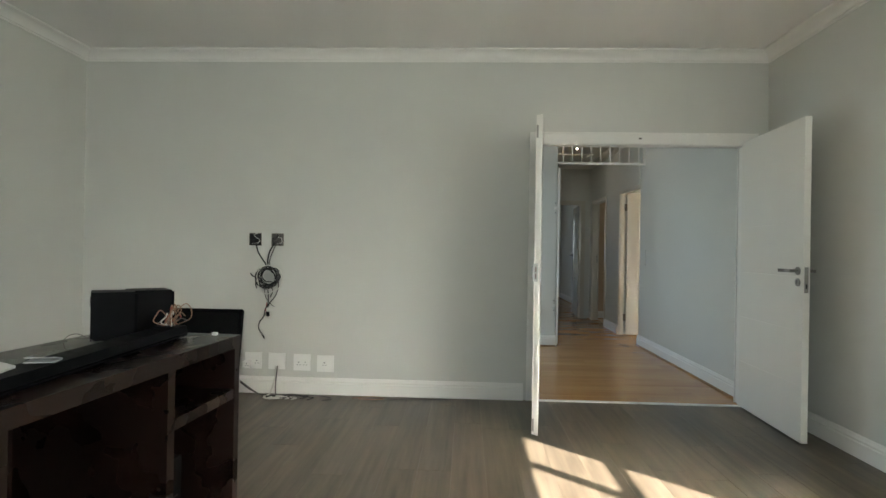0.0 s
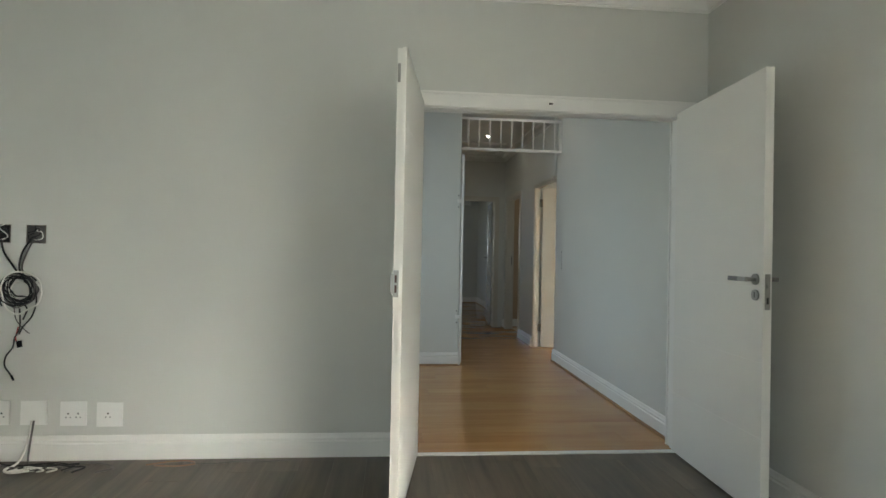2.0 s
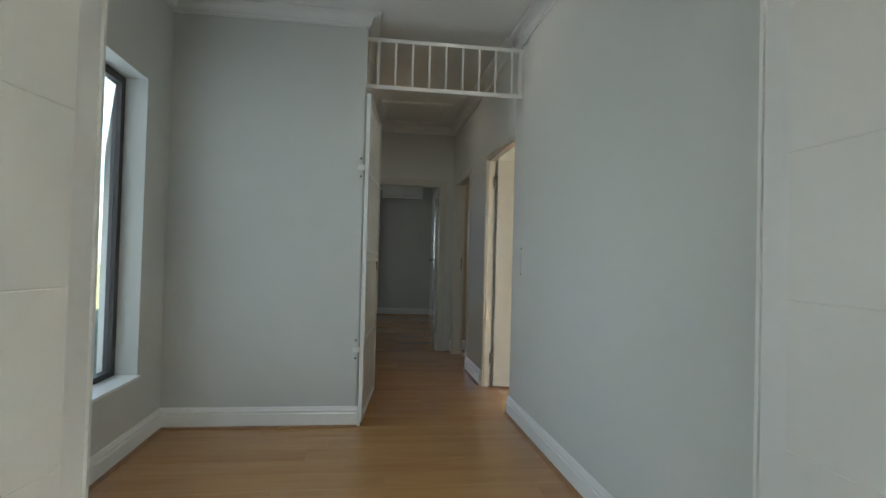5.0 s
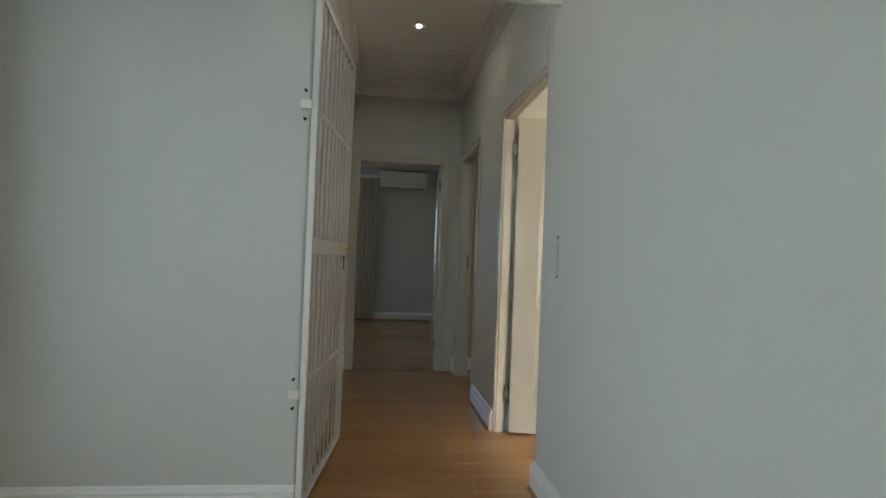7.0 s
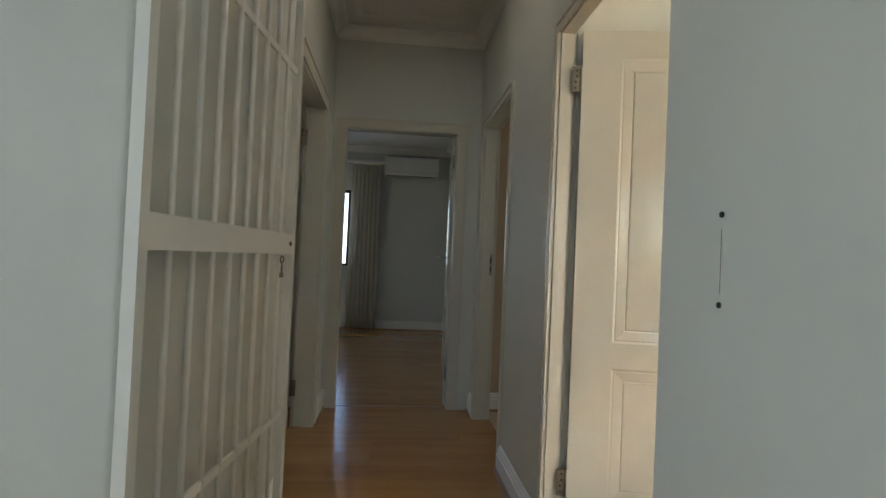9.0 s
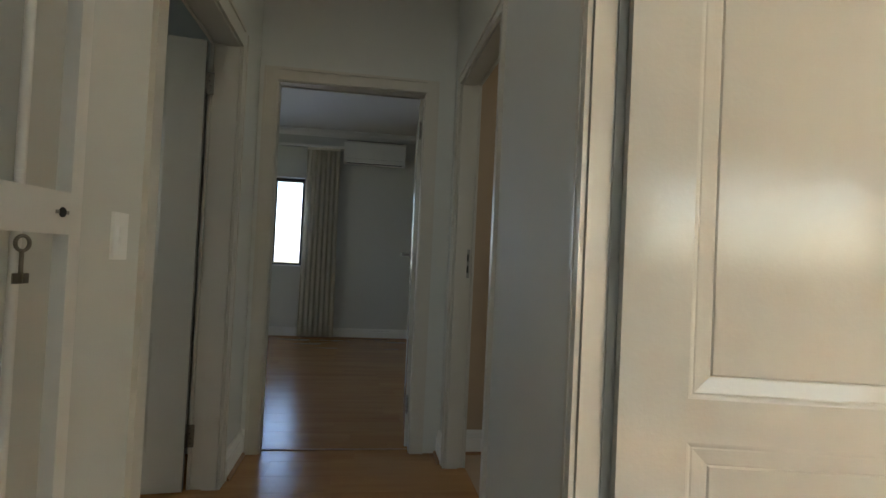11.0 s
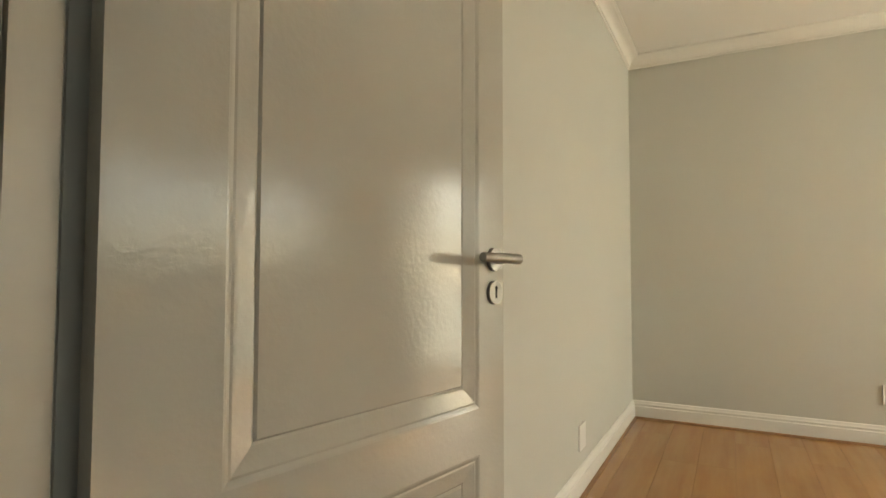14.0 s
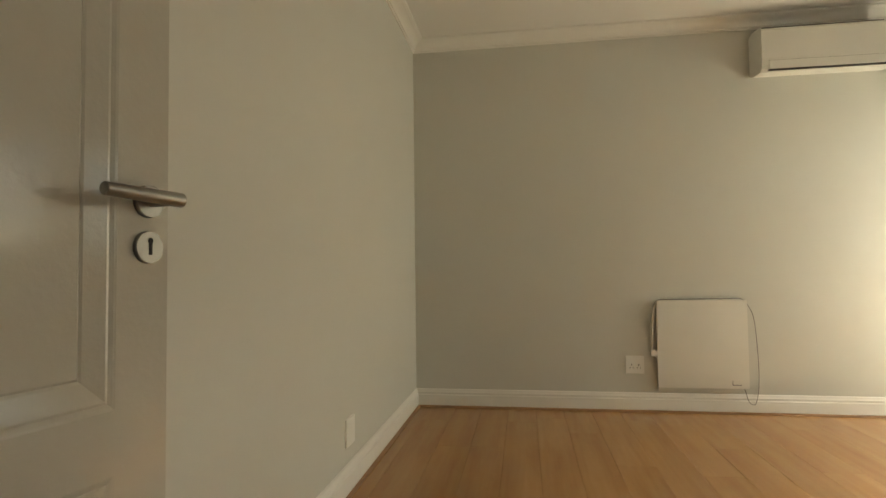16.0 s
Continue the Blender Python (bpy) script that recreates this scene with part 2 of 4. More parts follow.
def tubed(pts, r, seg=7, n=8):
    bm = bmesh.new()
    tube(bm, pts, r, seg, n)
    return finish(bm, 0, True)


def sweep(bm, a, b, inward, profile):
    """A moulding from a to b along a wall; profile holds (out from the wall, height)."""
    a, b, inward = Vector((*a, 0)), Vector((*b, 0)), Vector((*inward, 0))
    ends = [[bm.verts.new(p + inward * o + Vector((0, 0, h))) for o, h in profile] for p in (a, b)]
    n = len(profile)
    for k in range(n):
        bm.faces.new((ends[0][k], ends[0][(k + 1) % n], ends[1][(k + 1) % n], ends[1][k]))
    bm.faces.new(ends[0][::-1])
    bm.faces.new(ends[1])


def wall(name, axis, at, thick, u0, u1, z1, openings=(), material=None, label="", z0=0.0, worn=None):
    """A wall along an axis ('x' or 'y') whose face lies at `at`, with openings (u0, u1, z0, z1)."""
    bm = bmesh.new()

    def piece(a, b, lo, hi):
        if b - a > 1e-4 and hi - lo > 1e-4:
            if axis == "x":
                box(bm, (a, min(at, at + thick), lo), (b, max(at, at + thick), hi))
            else:
                box(bm, (min(at, at + thick), a, lo), (max(at, at + thick), b, hi))

    u = u0
    for a, b, lo, hi in sorted(openings):
        piece(u, a, z0, z1)
        piece(a, b, z0, lo)
        piece(a, b, hi, z1)
        u = b
    piece(u, u1, z0, z1)
    if worn:
        edge = [e for e in bm.edges if all(math.hypot(v.co.x - worn[0], v.co.y - worn[1]) < 1e-4 for v in e.verts)]
        bmesh.ops.bevel(bm, geom=edge, offset=0.014, segments=5, profile=0.5, affect="EDGES")
    return tagged(part(name, finish(bm), material or WALL), label or "grey painted plaster wall", "wall", kind="structure")


# ---- the plan ----
H = 2.74                                    # ceilings
LIV = (-2.50, 2.93, -3.00, 4.13)            # x0, x1, y0, y1 inside each space
HALL = (0.50, 2.83, 4.25, 6.665)
PAS = (1.735, 2.81, 6.665, 9.66)
BED = (2.92, 6.92, 4.25, 7.81)
END = (-0.90, 3.04, 9.78, 14.00)
OPEN_X = (1.155, 2.800)                      # double door opening
DOOR_H = 2.055
RD = (6.916, 7.815)                          # bedroom door opening along y
D2 = (8.54, 9.47)                           # second door on that side
LD = (8.22, 9.24)                           # door across the passage
ED = (1.795, 2.68)                           # end door opening along x

ground = bmesh.new()
box(ground, (-60, -60, -0.40), (60, 60, -0.16))
tagged(part("ground", finish(ground), GRASS), "patchy green garden lawn round the house", "ground", kind="structure")

wall("wall_living_north", "x", 4.13, 0.12, -2.74, 3.15, H, [(*OPEN_X, 0, DOOR_H)])
wall("wall_living_west", "y", -2.50, -0.24, -3.24, 4.13, H)
wall("wall_living_east", "y", 2.93, 0.24, -3.24, 4.13, H, [(-0.78, 1.52, 0.92, 2.31)])
wall("wall_living_south", "x", -3.00, -0.24, -2.50, 2.93, H, [(-0.90, 1.30, 0.90, 2.20)])
wall("wall_hall_west", "y", 0.50, -0.22, 4.25, 6.785, H, [(4.90, 6.30, 0.40, 2.10)])
wall("wall_hall_east", "y", 2.83, 0.09, 4.25, RD[0], H, worn=(2.83, RD[0]))
wall("wall_hall_stub", "x", 6.665, 0.12, 0.50, PAS[0], H, worn=(PAS[0], 6.665))
wall("wall_passage_east", "y", PAS[1], 0.095, RD[0], 9.66, H, [(*RD, 0, DOOR_H), (*D2, 0, DOOR_H)])
wall("wall_passage_west", "y", PAS[0], -0.12, 6.785, 9.66, H, [(*LD, 0, DOOR_H)])
wall("wall_passage_end", "x", 9.66, 0.12, -0.90, 2.95, H, [(*ED, 0, DOOR_H)])
wall("wall_bedroom_north", "x", 7.81, 0.12, 2.905, 7.14, H)
wall("wall_bedroom_east", "y", 6.92, 0.22, 4.01, 7.81, H)
wall("wall_bedroom_south", "x", 4.25, -0.24, 3.17, 6.92, H, [(3.30, 5.00, 1.15, 1.90), (6.06, 6.86, 0.06, 2.10)])
wall("wall_end_room_north", "x", 14.00, 0.24, -1.14, 3.28, H, [(-0.06, 1.54, 0.92, 2.09)])
wall("wall_end_room_east", "y", 3.04, 0.24, 9.78, 14.00, H)
wall("wall_end_room_west", "y", -0.90, -0.24, 9.66, 14.00, H, [(11.30, 12.70, 1.00, 2.10)])
# rooms seen through the two other doors; their window openings are added for fill light
wall("wall_side_room_far", "y", 0.20, -0.12, 6.785, 9.66, H, [(7.20, 8.20, 1.00, 2.00)])
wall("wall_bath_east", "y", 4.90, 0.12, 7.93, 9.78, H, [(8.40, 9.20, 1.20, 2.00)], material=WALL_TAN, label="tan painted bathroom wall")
wall("wall_bath_north", "x", 9.66, 0.12, 2.95, 4.90, H, material=WALL_TAN, label="tan painted bathroom wall")

bm = bmesh.new()
for x0, x1, y0, y1 in ((-2.74, 3.17, -3.24, 4.25), (-1.14, 7.19, 4.25, 10.0), (3.17, 7.19, 4.01, 4.25), (-1.14, 3.28, 10.0, 14.24)):
    box(bm, (x0, y0, H), (x1, y1, H + 0.16))
tagged(part("ceiling", finish(bm), CEIL), "white painted plasterboard ceiling", "ceiling", kind="structure")

# ---- floors of single planks ----
PLANKS = {}


def plank_mesh(lx, ly, thick, material):
    key = (round(lx, 3), round(ly, 3), material.name)
    if key not in PLANKS:
        bm = bmesh.new()
        b, g = 0.0006, 0.0002
        lo = [bm.verts.new((x, y, -thick)) for x, y in ((g, g), (lx - g, g), (lx - g, ly - g), (g, ly - g))]
        mid = [bm.verts.new((v.co.x, v.co.y, -b)) for v in lo]
        top = [bm.verts.new((x, y, 0)) for x, y in ((g + b, g + b), (lx - g - b, g + b), (lx - g - b, ly - g - b), (g + b, ly - g - b))]
        for p, q in ((lo, mid), (mid, top)):
            for k in range(4):
                bm.faces.new((p[k], p[(k + 1) % 4], q[(k + 1) % 4], q[k]))
        bm.faces.new(top)
        me = bpy.data.meshes.new("plank")
        bm.to_mesh(me)
        bm.free()
        me.materials.append(material)
        PLANKS[key] = me
    return PLANKS[key]


def plank_floor(name, area, along, width, length, material, label, seed, top=0.0):
    x0, x1, y0, y1 = area
    base = bmesh.new()
    box(base, (x0, y0, -0.16), (x1, y1, top - 0.011))
    floor = tagged(part(name, finish(base), BEAD), label, "floor", kind="structure")
    rnd = random.Random(seed)
    a0, a1, b0, b1 = (x0, x1, y0, y1) if along == "x" else (y0, y1, x0, x1)
    b = b0
    while b < b1 - 0.005:
        w = min(width, b1 - b)
        a = a0 - rnd.randint(1, 11) / 12.0 * length
        while a < a1 - 0.005:
            s, e = max(a, a0), min(a + length, a1)
            if e - s > 0.02:
                sx, sy, lx, ly = (s, b, e - s, w) if along == "x" else (b, s, w, e - s)
                ob = new("plank", plank_mesh(lx, ly, 0.0105, material))
                ob.parent = floor
                ob.location = (sx, sy, top)
            a += length
        b += w
    return floor

# ---- mouldings ----
SKIRT = [(0, 0.0), (0.020, 0.0), (0.020, 0.088), (0.014, 0.093), (0.014, 0.101), (0.017, 0.106), (0.011, 0.117), (0.008, 0.127), (0.003, 0.132), (0, 0.132)]
BEADING = [(0.020, 0.0), (0.034, 0.0), (0.033, 0.006), (0.029, 0.012), (0.023, 0.015), (0.020, 0.015)]


def skirting(runs, bead):
    """Skirting boards along the runs (a, b, inward); one board each, with wooden beading where the floor is laminate."""
    for a, b, inward in runs:
        bm = bmesh.new()
        sweep(bm, a, b, inward, SKIRT)
        ob = tagged(part("baseboard", finish(bm), TRIM), "white moulded skirting board along the wall", "baseboard", kind="structure")
        if bead:
            bm = bmesh.new()
            sweep(bm, a, b, inward, BEADING)
            part("beading", finish(bm), BEAD, ob, "oak quarter-round beading")


def cornice(name, outline, size=0.085):
    """A coved cornice round a room, whose square-cornered outline runs counterclockwise."""
    prof = [(0, -size), (0.010, -size), (0.010, -size + 0.012), (0.018, -size + 0.014)]
    for k in range(1, 7):
        t = k / 6 * math.pi / 2
        prof.append((0.018 + (size - 0.032) * (1 - math.cos(t)), -size + 0.014 + (size - 0.030) * math.sin(t)))
    prof += [(size - 0.006, -0.012), (size, -0.012), (size, 0), (0, 0)]
    pts = [Vector(p) for p in outline]
    n = len(pts)
    sides = []
    for k in range(n):
        d = (pts[(k + 1) % n] - pts[k]).normalized()
        sides.append(Vector((-d.y, d.x)))
    bm = bmesh.new()
    rings = [[bm.verts.new((*(pts[k] + o * (sides[k] + sides[k - 1])), H + h)) for k in range(n)] for o, h in prof]
    for p, q in zip(rings, rings[1:]):
        for k in range(n):
            bm.faces.new((p[k], p[(k + 1) % n], q[(k + 1) % n], q[k]))
    tagged(part(name, finish(bm), TRIM), "white coved plaster cornice", "cornice", kind="structure")


def corners(a):
    return [(a[0], a[2]), (a[1], a[2]), (a[1], a[3]), (a[0], a[3])]


cornice("cornice_living", corners(LIV))
cornice("cornice_hall", [(0.50, 4.25), (2.83, 4.25), (2.83, RD[0]), (PAS[1], RD[0]), (PAS[1], 9.66), (PAS[0], 9.66), (PAS[0], 6.665), (0.50, 6.665)])
cornice("cornice_bedroom", corners(BED))
cornice("cornice_end_room", corners(END))

skirting([((-2.5, 4.13), (1.08, 4.13), (0, -1)), ((2.855, 4.13), (2.93, 4.13), (0, -1)),
          ((-2.5, -3.0), (-2.5, 4.13), (1, 0)), ((2.93, -3.0), (2.93, 4.13), (-1, 0))], False)
skirting([((0.5, 4.25), (0.5, 6.665), (1, 0)), ((0.5, 6.665), (PAS[0], 6.665), (0, -1)),
          ((2.83, 4.25), (2.83, RD[0]), (-1, 0)), ((2.83, RD[0]), (2.858, RD[0]), (0, 1)), ((0.5, 4.25), (1.08, 4.25), (0, 1)),
          ((PAS[1], 7.80), (PAS[1], D2[0] - 0.014), (-1, 0)), ((PAS[1], 9.49), (PAS[1], 9.66), (-1, 0)),
          ((PAS[0], 6.665), (PAS[0], LD[0] - 0.047), (1, 0)), ((PAS[0], 9.30), (PAS[0], 9.66), (1, 0)),
          ((PAS[0], 9.66), (ED[0] - 0.037, 9.66), (0, -1)),
          ((2.95, 7.81), (6.92, 7.81), (0, -1)), ((6.92, 4.25), (6.92, 7.81), (-1, 0)), ((2.95, 4.25), (6.92, 4.25), (0, 1)), ((2.92, 4.25), (2.92, 6.86), (1, 0)),
          ((-0.9, 14.0), (3.04, 14.0), (0, -1)), ((3.04, 9.78), (3.04, 14.0), (-1, 0)), ((-0.9, 9.78), (-0.9, 14.0), (1, 0)),
          ((4.90, 7.93), (4.90, 9.66), (-1, 0)), ((2.95, 9.66), (4.90, 9.66), (0, -1)), ((0.20, 6.785), (0.20, 9.66), (1, 0))], True)

# ---- door frames and leaves ----


def door_frame(m, w, h, thick, label, sides=(True, True), post=(True, True), lip=0.058, name="door_frame", finish_with=None):
    """A frame in an opening: u along the wall, v through it, from the near face."""
    f = thing(name, m, label, "door frame", kind="structure")
    j, wood = 0.030, finish_with or TRIM
    for k, (a, b) in enumerate(((0, j), (w - j, w))):
        if post[k]:
            part("jamb", boxed((a, 0.002, 0.0), (b, thick - 0.002, h - j), 0.003), wood, f)
    part("head", boxed((0, 0.002, h - j), (w, thick - 0.002, h), 0.003), wood, f)
    # the rebate stop
    for k, (a, b) in enumerate(((j, j + 0.012), (w - j - 0.012, w - j))):
        if post[k]:
            part("stop", boxed((a, 0.003, 0.0), (b, min(0.066, thick - 0.004), h - j), 0.002), wood, f)
    part("stop", boxed((j + 0.012, 0.003, h - j - 0.012), (w - j - 0.012, min(0.066, thick - 0.004), h - j), 0.002), wood, f)
    for near, on in ((True, sides[0]), (False, sides[1])):
        if not on:
            continue
        v0, s = (0.0, -1) if near else (thick, 1)
        for a, b, z0, z1, kk in ((-lip, j + 0.006, 0, h + lip, 0), (w - j - 0.006, w + lip, 0, h + lip, 1)):
            if post[kk]:
                bm = bmesh.new()
                box(bm, (a, min(v0, v0 + s * 0.012), z0), (b, max(v0, v0 + s * 0.012), z1))
                inner = (b - 0.020, b) if kk == 0 else (a, a + 0.020)
                outer = (a, a + 0.014) if kk == 0 else (b - 0.014, b)
                box(bm, (outer[0], min(v0 + s * 0.012, v0 + s * 0.016), z0), (outer[1], max(v0 + s * 0.012, v0 + s * 0.016), z1))
                part("architrave", finish(bm, 0.002), wood, f)
        bm = bmesh.new()
        z0 = h - j - 0.006
        box(bm, (j + 0.006, min(v0, v0 + s * 0.012), z0), (w - j - 0.006, max(v0, v0 + s * 0.012), h + lip))
        box(bm, (j + 0.006, min(v0 + s * 0.012, v0 + s * 0.020), h + lip - 0.014), (w - j - 0.006, max(v0 + s * 0.012, v0 + s * 0.020), h + lip))
        part("architrave", finish(bm, 0.002), wood, f)
    return f


def panel_face(bm, w, z0, h, panels, y, s):
    """One face of a panelled leaf with sunk, moulded panels (u0, u1, z0, z1)."""
    us = sorted({0.0, w, *[u for p in panels for u in p[:2]]})
    zs = sorted({z0, h, *[z for p in panels for z in p[2:]]})
    for a, b in zip(us, us[1:]):
        for c, d in zip(zs, zs[1:]):
            if any(abs(p[0] - a) < 1e-6 and p[2] <= c + 1e-6 and p[3] >= d - 1e-6 for p in panels):
                continue
            bm.faces.new([bm.verts.new((x, y, z)) for x, z in ((a, c), (b, c), (b, d), (a, d))])
    for a, b, c, d in panels:
        rings = []
        for o, dep in ((0, 0), (0.004, 0.001), (0.010, 0.0035), (0.014, 0.0030), (0.046, 0.0088), (0.050, 0.0108), (0.054, 0.0070)):
            rings.append([bm.verts.new((x, y - s * dep, z)) for x, z in ((a + o, c + o), (b - o, c + o), (b - o, d - o), (a + o, d - o))])
        for p, q in zip(rings, rings[1:]):
            for k in range(4):
                bm.faces.new((p[k], p[(k + 1) % 4], q[(k + 1) % 4], q[k]))
        bm.faces.new(rings[-1])


def lever(parent, u, z, y, s, toward, round_bar=True):
    """A lever handle on a round rose with a keyhole rose under it, on the face at y that looks along s."""
    part("rose", rodded((u, y, z), (u, y + s * 0.009, z), 0.026, 0.025, 32), STEEL, parent, "brushed steel round rose")
    hd = part("lever_handle", rodded((u, y + s * 0.006, z), (u, y + s * 0.058, z), 0.0095, seg=20), STEEL, parent, "brushed steel lever handle")
    if round_bar:
        bar = rodded((u - toward * 0.012, y + s * 0.058, z), (u + toward * 0.118, y + s * 0.055, z + 0.002), 0.0115, 0.0095, 24, 0.002)
    else:
        bar = boxed((min(u - toward * 0.012, u + toward * 0.125), min(y + s * 0.046, y + s * 0.060), z - 0.010), (max(u - toward * 0.012, u + toward * 0.125), max(y + s * 0.046, y + s * 0.060), z + 0.010), 0.004)
    part("grip", bar, STEEL, hd)
    if not round_bar:
        a, b = sorted((u + toward * 0.052, u + toward * 0.126))
        c, d2 = sorted((y + s * 0.0455, y + s * 0.0605))
        part("grip_sleeve", boxed((a, c, z - 0.0105), (b, d2, z + 0.0105), 0.004), CABLE_GREY, hd, "dark grey grip sleeve")
    k = part("keyhole_rose", rodded((u, y, z - 0.072), (u, y + s * 0.008, z - 0.072), 0.0255, 0.0245, 32), STEEL, parent, "steel keyhole rose")
    bm = bmesh.new()
    box(bm, (u - 0.003, min(y + s * 0.0075, y + s * 0.0088), z - 0.084), (u + 0.003, max(y + s * 0.0075, y + s * 0.0088), z - 0.062))
    rod(bm, (u, y + s * 0.0075, z - 0.062), (u, y + s * 0.0088, z - 0.062), 0.0045, seg=12)
    part("keyhole", finish(bm), DARK, k)


def hinge(parent, u, y, z, side=1):
    """A butt hinge with its knuckle and screwed leaves at a leaf's edge."""
    h = part("hinge", rodded((u, y, z - 0.05), (u, y, z + 0.05), 0.006, seg=12), BRASS_DULL, parent, "steel butt hinge")
    part("hinge_leaf", boxed((u - 0.034, y - 0.002, z - 0.05), (u, y + 0.001, z + 0.05), 0.0006), BRASS_DULL, h)
    bm = bmesh.new()
    for dz in (-0.034, -0.011, 0.011, 0.034):
        rod(bm, (u - 0.017 + 0.005 * (1 if dz * 100 % 2 > 1 else -1), y - 0.0035, z + dz), (u - 0.017, y - 0.001, z + dz), 0.0042, seg=8)
    part("screw", finish(bm), DARK, h)


def panel_door(name, m, w, label, handle_z=1.112, thick=0.040, hinge_face=-1, group="panelled doors"):
    """A two-panel leaf: u runs from the hinge to the free edge."""
    d = thing(name, m, label, "door", group)
    h, z0 = 2.015, 0.010
    panels = [(0.150, w - 0.092, 0.185, 0.705), (0.150, w - 0.092, 0.800, 1.905)]
    bm = bmesh.new()
    t = thick / 2
    panel_face(bm, w, z0, h, panels, -t, -1)
    panel_face(bm, w, z0, h, panels, t, 1)
    edge = [((0, -t, z0), (0, t, z0), (0, t, h), (0, -t, h)), ((w, -t, z0), (w, -t, h), (w, t, h), (w, t, z0)),
            ((0, -t, h), (0, t, h), (w, t, h), (w, -t, h)), ((0, -t, z0), (w, -t, z0), (w, t, z0), (0, t, z0))]
    for q in edge:
        bm.faces.new([bm.verts.new(p) for p in q])
    bmesh.ops.remove_doubles(bm, verts=bm.verts, dist=1e-5)
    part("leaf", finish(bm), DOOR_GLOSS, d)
    lever(d, w - 0.040, handle_z, -t, -1, -1)
    lever(d, w - 0.040, handle_z, t, 1, -1)
    part("lock_plate", boxed((w - 0.001, -0.011, handle_z - 0.17), (w + 0.0015, 0.011, handle_z + 0.05), 0.0005), STEEL, d, "steel lock plate")
    for z in (0.252, 1.825):
        hinge(d, -0.004, hinge_face * (t - 0.006), z)
    return d


def flush_door(name, m, w, label, side, handle=True):
    """A flush leaf with faint grooves; u from the hinge. side: the face with the levers' rose first."""
    d = thing(name, m, label, "door", "double doors")
    h, z0, t = 2.035, 0.010, 0.020
    bm = bmesh.new()
    zs = [z0, 0.36, 0.70, 1.04, 1.38, 1.72, h]
    for s in (-1, 1):
        for a, b in zip(zs, zs[1:]):
            lo, hi = a + (0.002 if a > z0 else 0), b - (0.002 if b < h else 0)
            bm.faces.new([bm.verts.new((x, s * t, z)) for x, z in ((0, lo), (w, lo), (w, hi), (0, hi))])
            if b < h:
                bm.faces.new([bm.verts.new(p) for p in ((0, s * t, hi), (w, s * t, hi), (w, s * (t - 0.0015), b), (0, s * (t - 0.0015), b))])
                bm.faces.new([bm.verts.new(p) for p in ((0, s * (t - 0.0015), b), (w, s * (t - 0.0015), b), (w, s * t, b + 0.002), (0, s * t, b + 0.002))])
    for q in (((0, -t, z0), (0, t, z0), (0, t, h), (0, -t, h)), ((w, -t, z0), (w, -t, h), (w, t, h), (w, t, z0)),
              ((0, -t, h), (0, t, h), (w, t, h), (w, -t, h)), ((0, -t, z0), (w, -t, z0), (w, t, z0), (0, t, z0))):
        bm.faces.new([bm.verts.new(p) for p in q])
    bmesh.ops.remove_doubles(bm, verts=bm.verts, dist=1e-5)
    part("leaf", finish(bm), DOOR_WHITE, d)
    if handle:
        lever(d, w - 0.052, 1.075, -t, -1, -1, False)
        lever(d, w - 0.052, 1.075, t, 1, -1, False)
        pl = part("lock_plate", boxed((w - 0.001, -0.012, 0.94), (w + 0.002, 0.012, 1.10), 0.0005), STEEL, d, "steel lock plate with latch")
        part("latch", boxed((w, -0.007, 1.035), (w + 0.009, 0.007, 1.055), 0.002), STEEL, pl)
        part("bolt_hole", boxed((w, -0.005, 0.965), (w + 0.0028, 0.005, 0.995)), DARK, pl)
    else:
        # the slave leaf: a rebated meeting edge with a strike plate and flush bolts
        part("meeting_strip", boxed((w, -side * 0.004 - (0.0155 if side > 0 else 0), z0), (w + 0.014, -side * 0.004 + (0 if side > 0 else 0.0155), h), 0.002), DOOR_WHITE, d)
        lo, hi = sorted((side * 0.021, -side * 0.003))
        pl = part("strike_plate", boxed((w - 0.001, lo, 0.977), (w + 0.0025, hi, 1.090), 0.0005), STEEL, d, "steel strike plate")
        lo, hi = sorted((side * 0.021, side * 0.033))
        part("strike_lip", boxed((w - 0.0005, lo, 0.990), (w + 0.0025, hi, 1.077), 0.0005), STEEL, pl)
        for za, zb in ((0.995, 1.028), (1.038, 1.071)):
            part("strike_hole", boxed((w + 0.001, side * 0.010 - 0.0045, za), (w + 0.0032, side * 0.010 + 0.0045, zb)), BEAD_DARK, pl)
        for zc in (0.983, 1.084):
            part("screw", rodded((w + 0.002, side * 0.010, zc), (w + 0.0034, side * 0.010, zc), 0.0032, seg=10), STEEL, pl)
        for z in (0.07, 1.93):
            b = part("flush_bolt", boxed((w - 0.001, side * 0.012 - 0.006, z - 0.04), (w + 0.0022, side * 0.012 + 0.006, z + 0.04), 0.0005), STEEL, d, "steel flush bolt")
            part("bolt_knob", rodded((w + 0.001, side * 0.012, z), (w + 0.008, side * 0.012, z), 0.004, seg=10), STEEL, b)
    for z in (0.22, 1.05, 1.84):
        hinge(d, -0.004, side * 0.016, z)
    return d


# double doors between living room and hall
door_frame(pose(OPEN_X[0], 4.13, 0), OPEN_X[1] - OPEN_X[0], DOOR_H, 0.12, "white wooden frame of the double doors", lip=0.052, name="double_door_frame")
LA = math.degrees(math.atan2(3.235 - 4.118, 1.062 - 1.187))
RA = math.degrees(math.atan2(3.271 - 4.118, 2.722 - 2.754))
flush_door("flush_door", pose(1.187, 4.118, 0, 0, 0, LA), 0.840, "white flush door leaf standing open at a right angle", -1, False)
flush_door("flush_door", pose(2.754, 4.118, 0, 0, 0, RA), 0.840, "white flush door leaf with steel lever handles, standing open", 1, True)
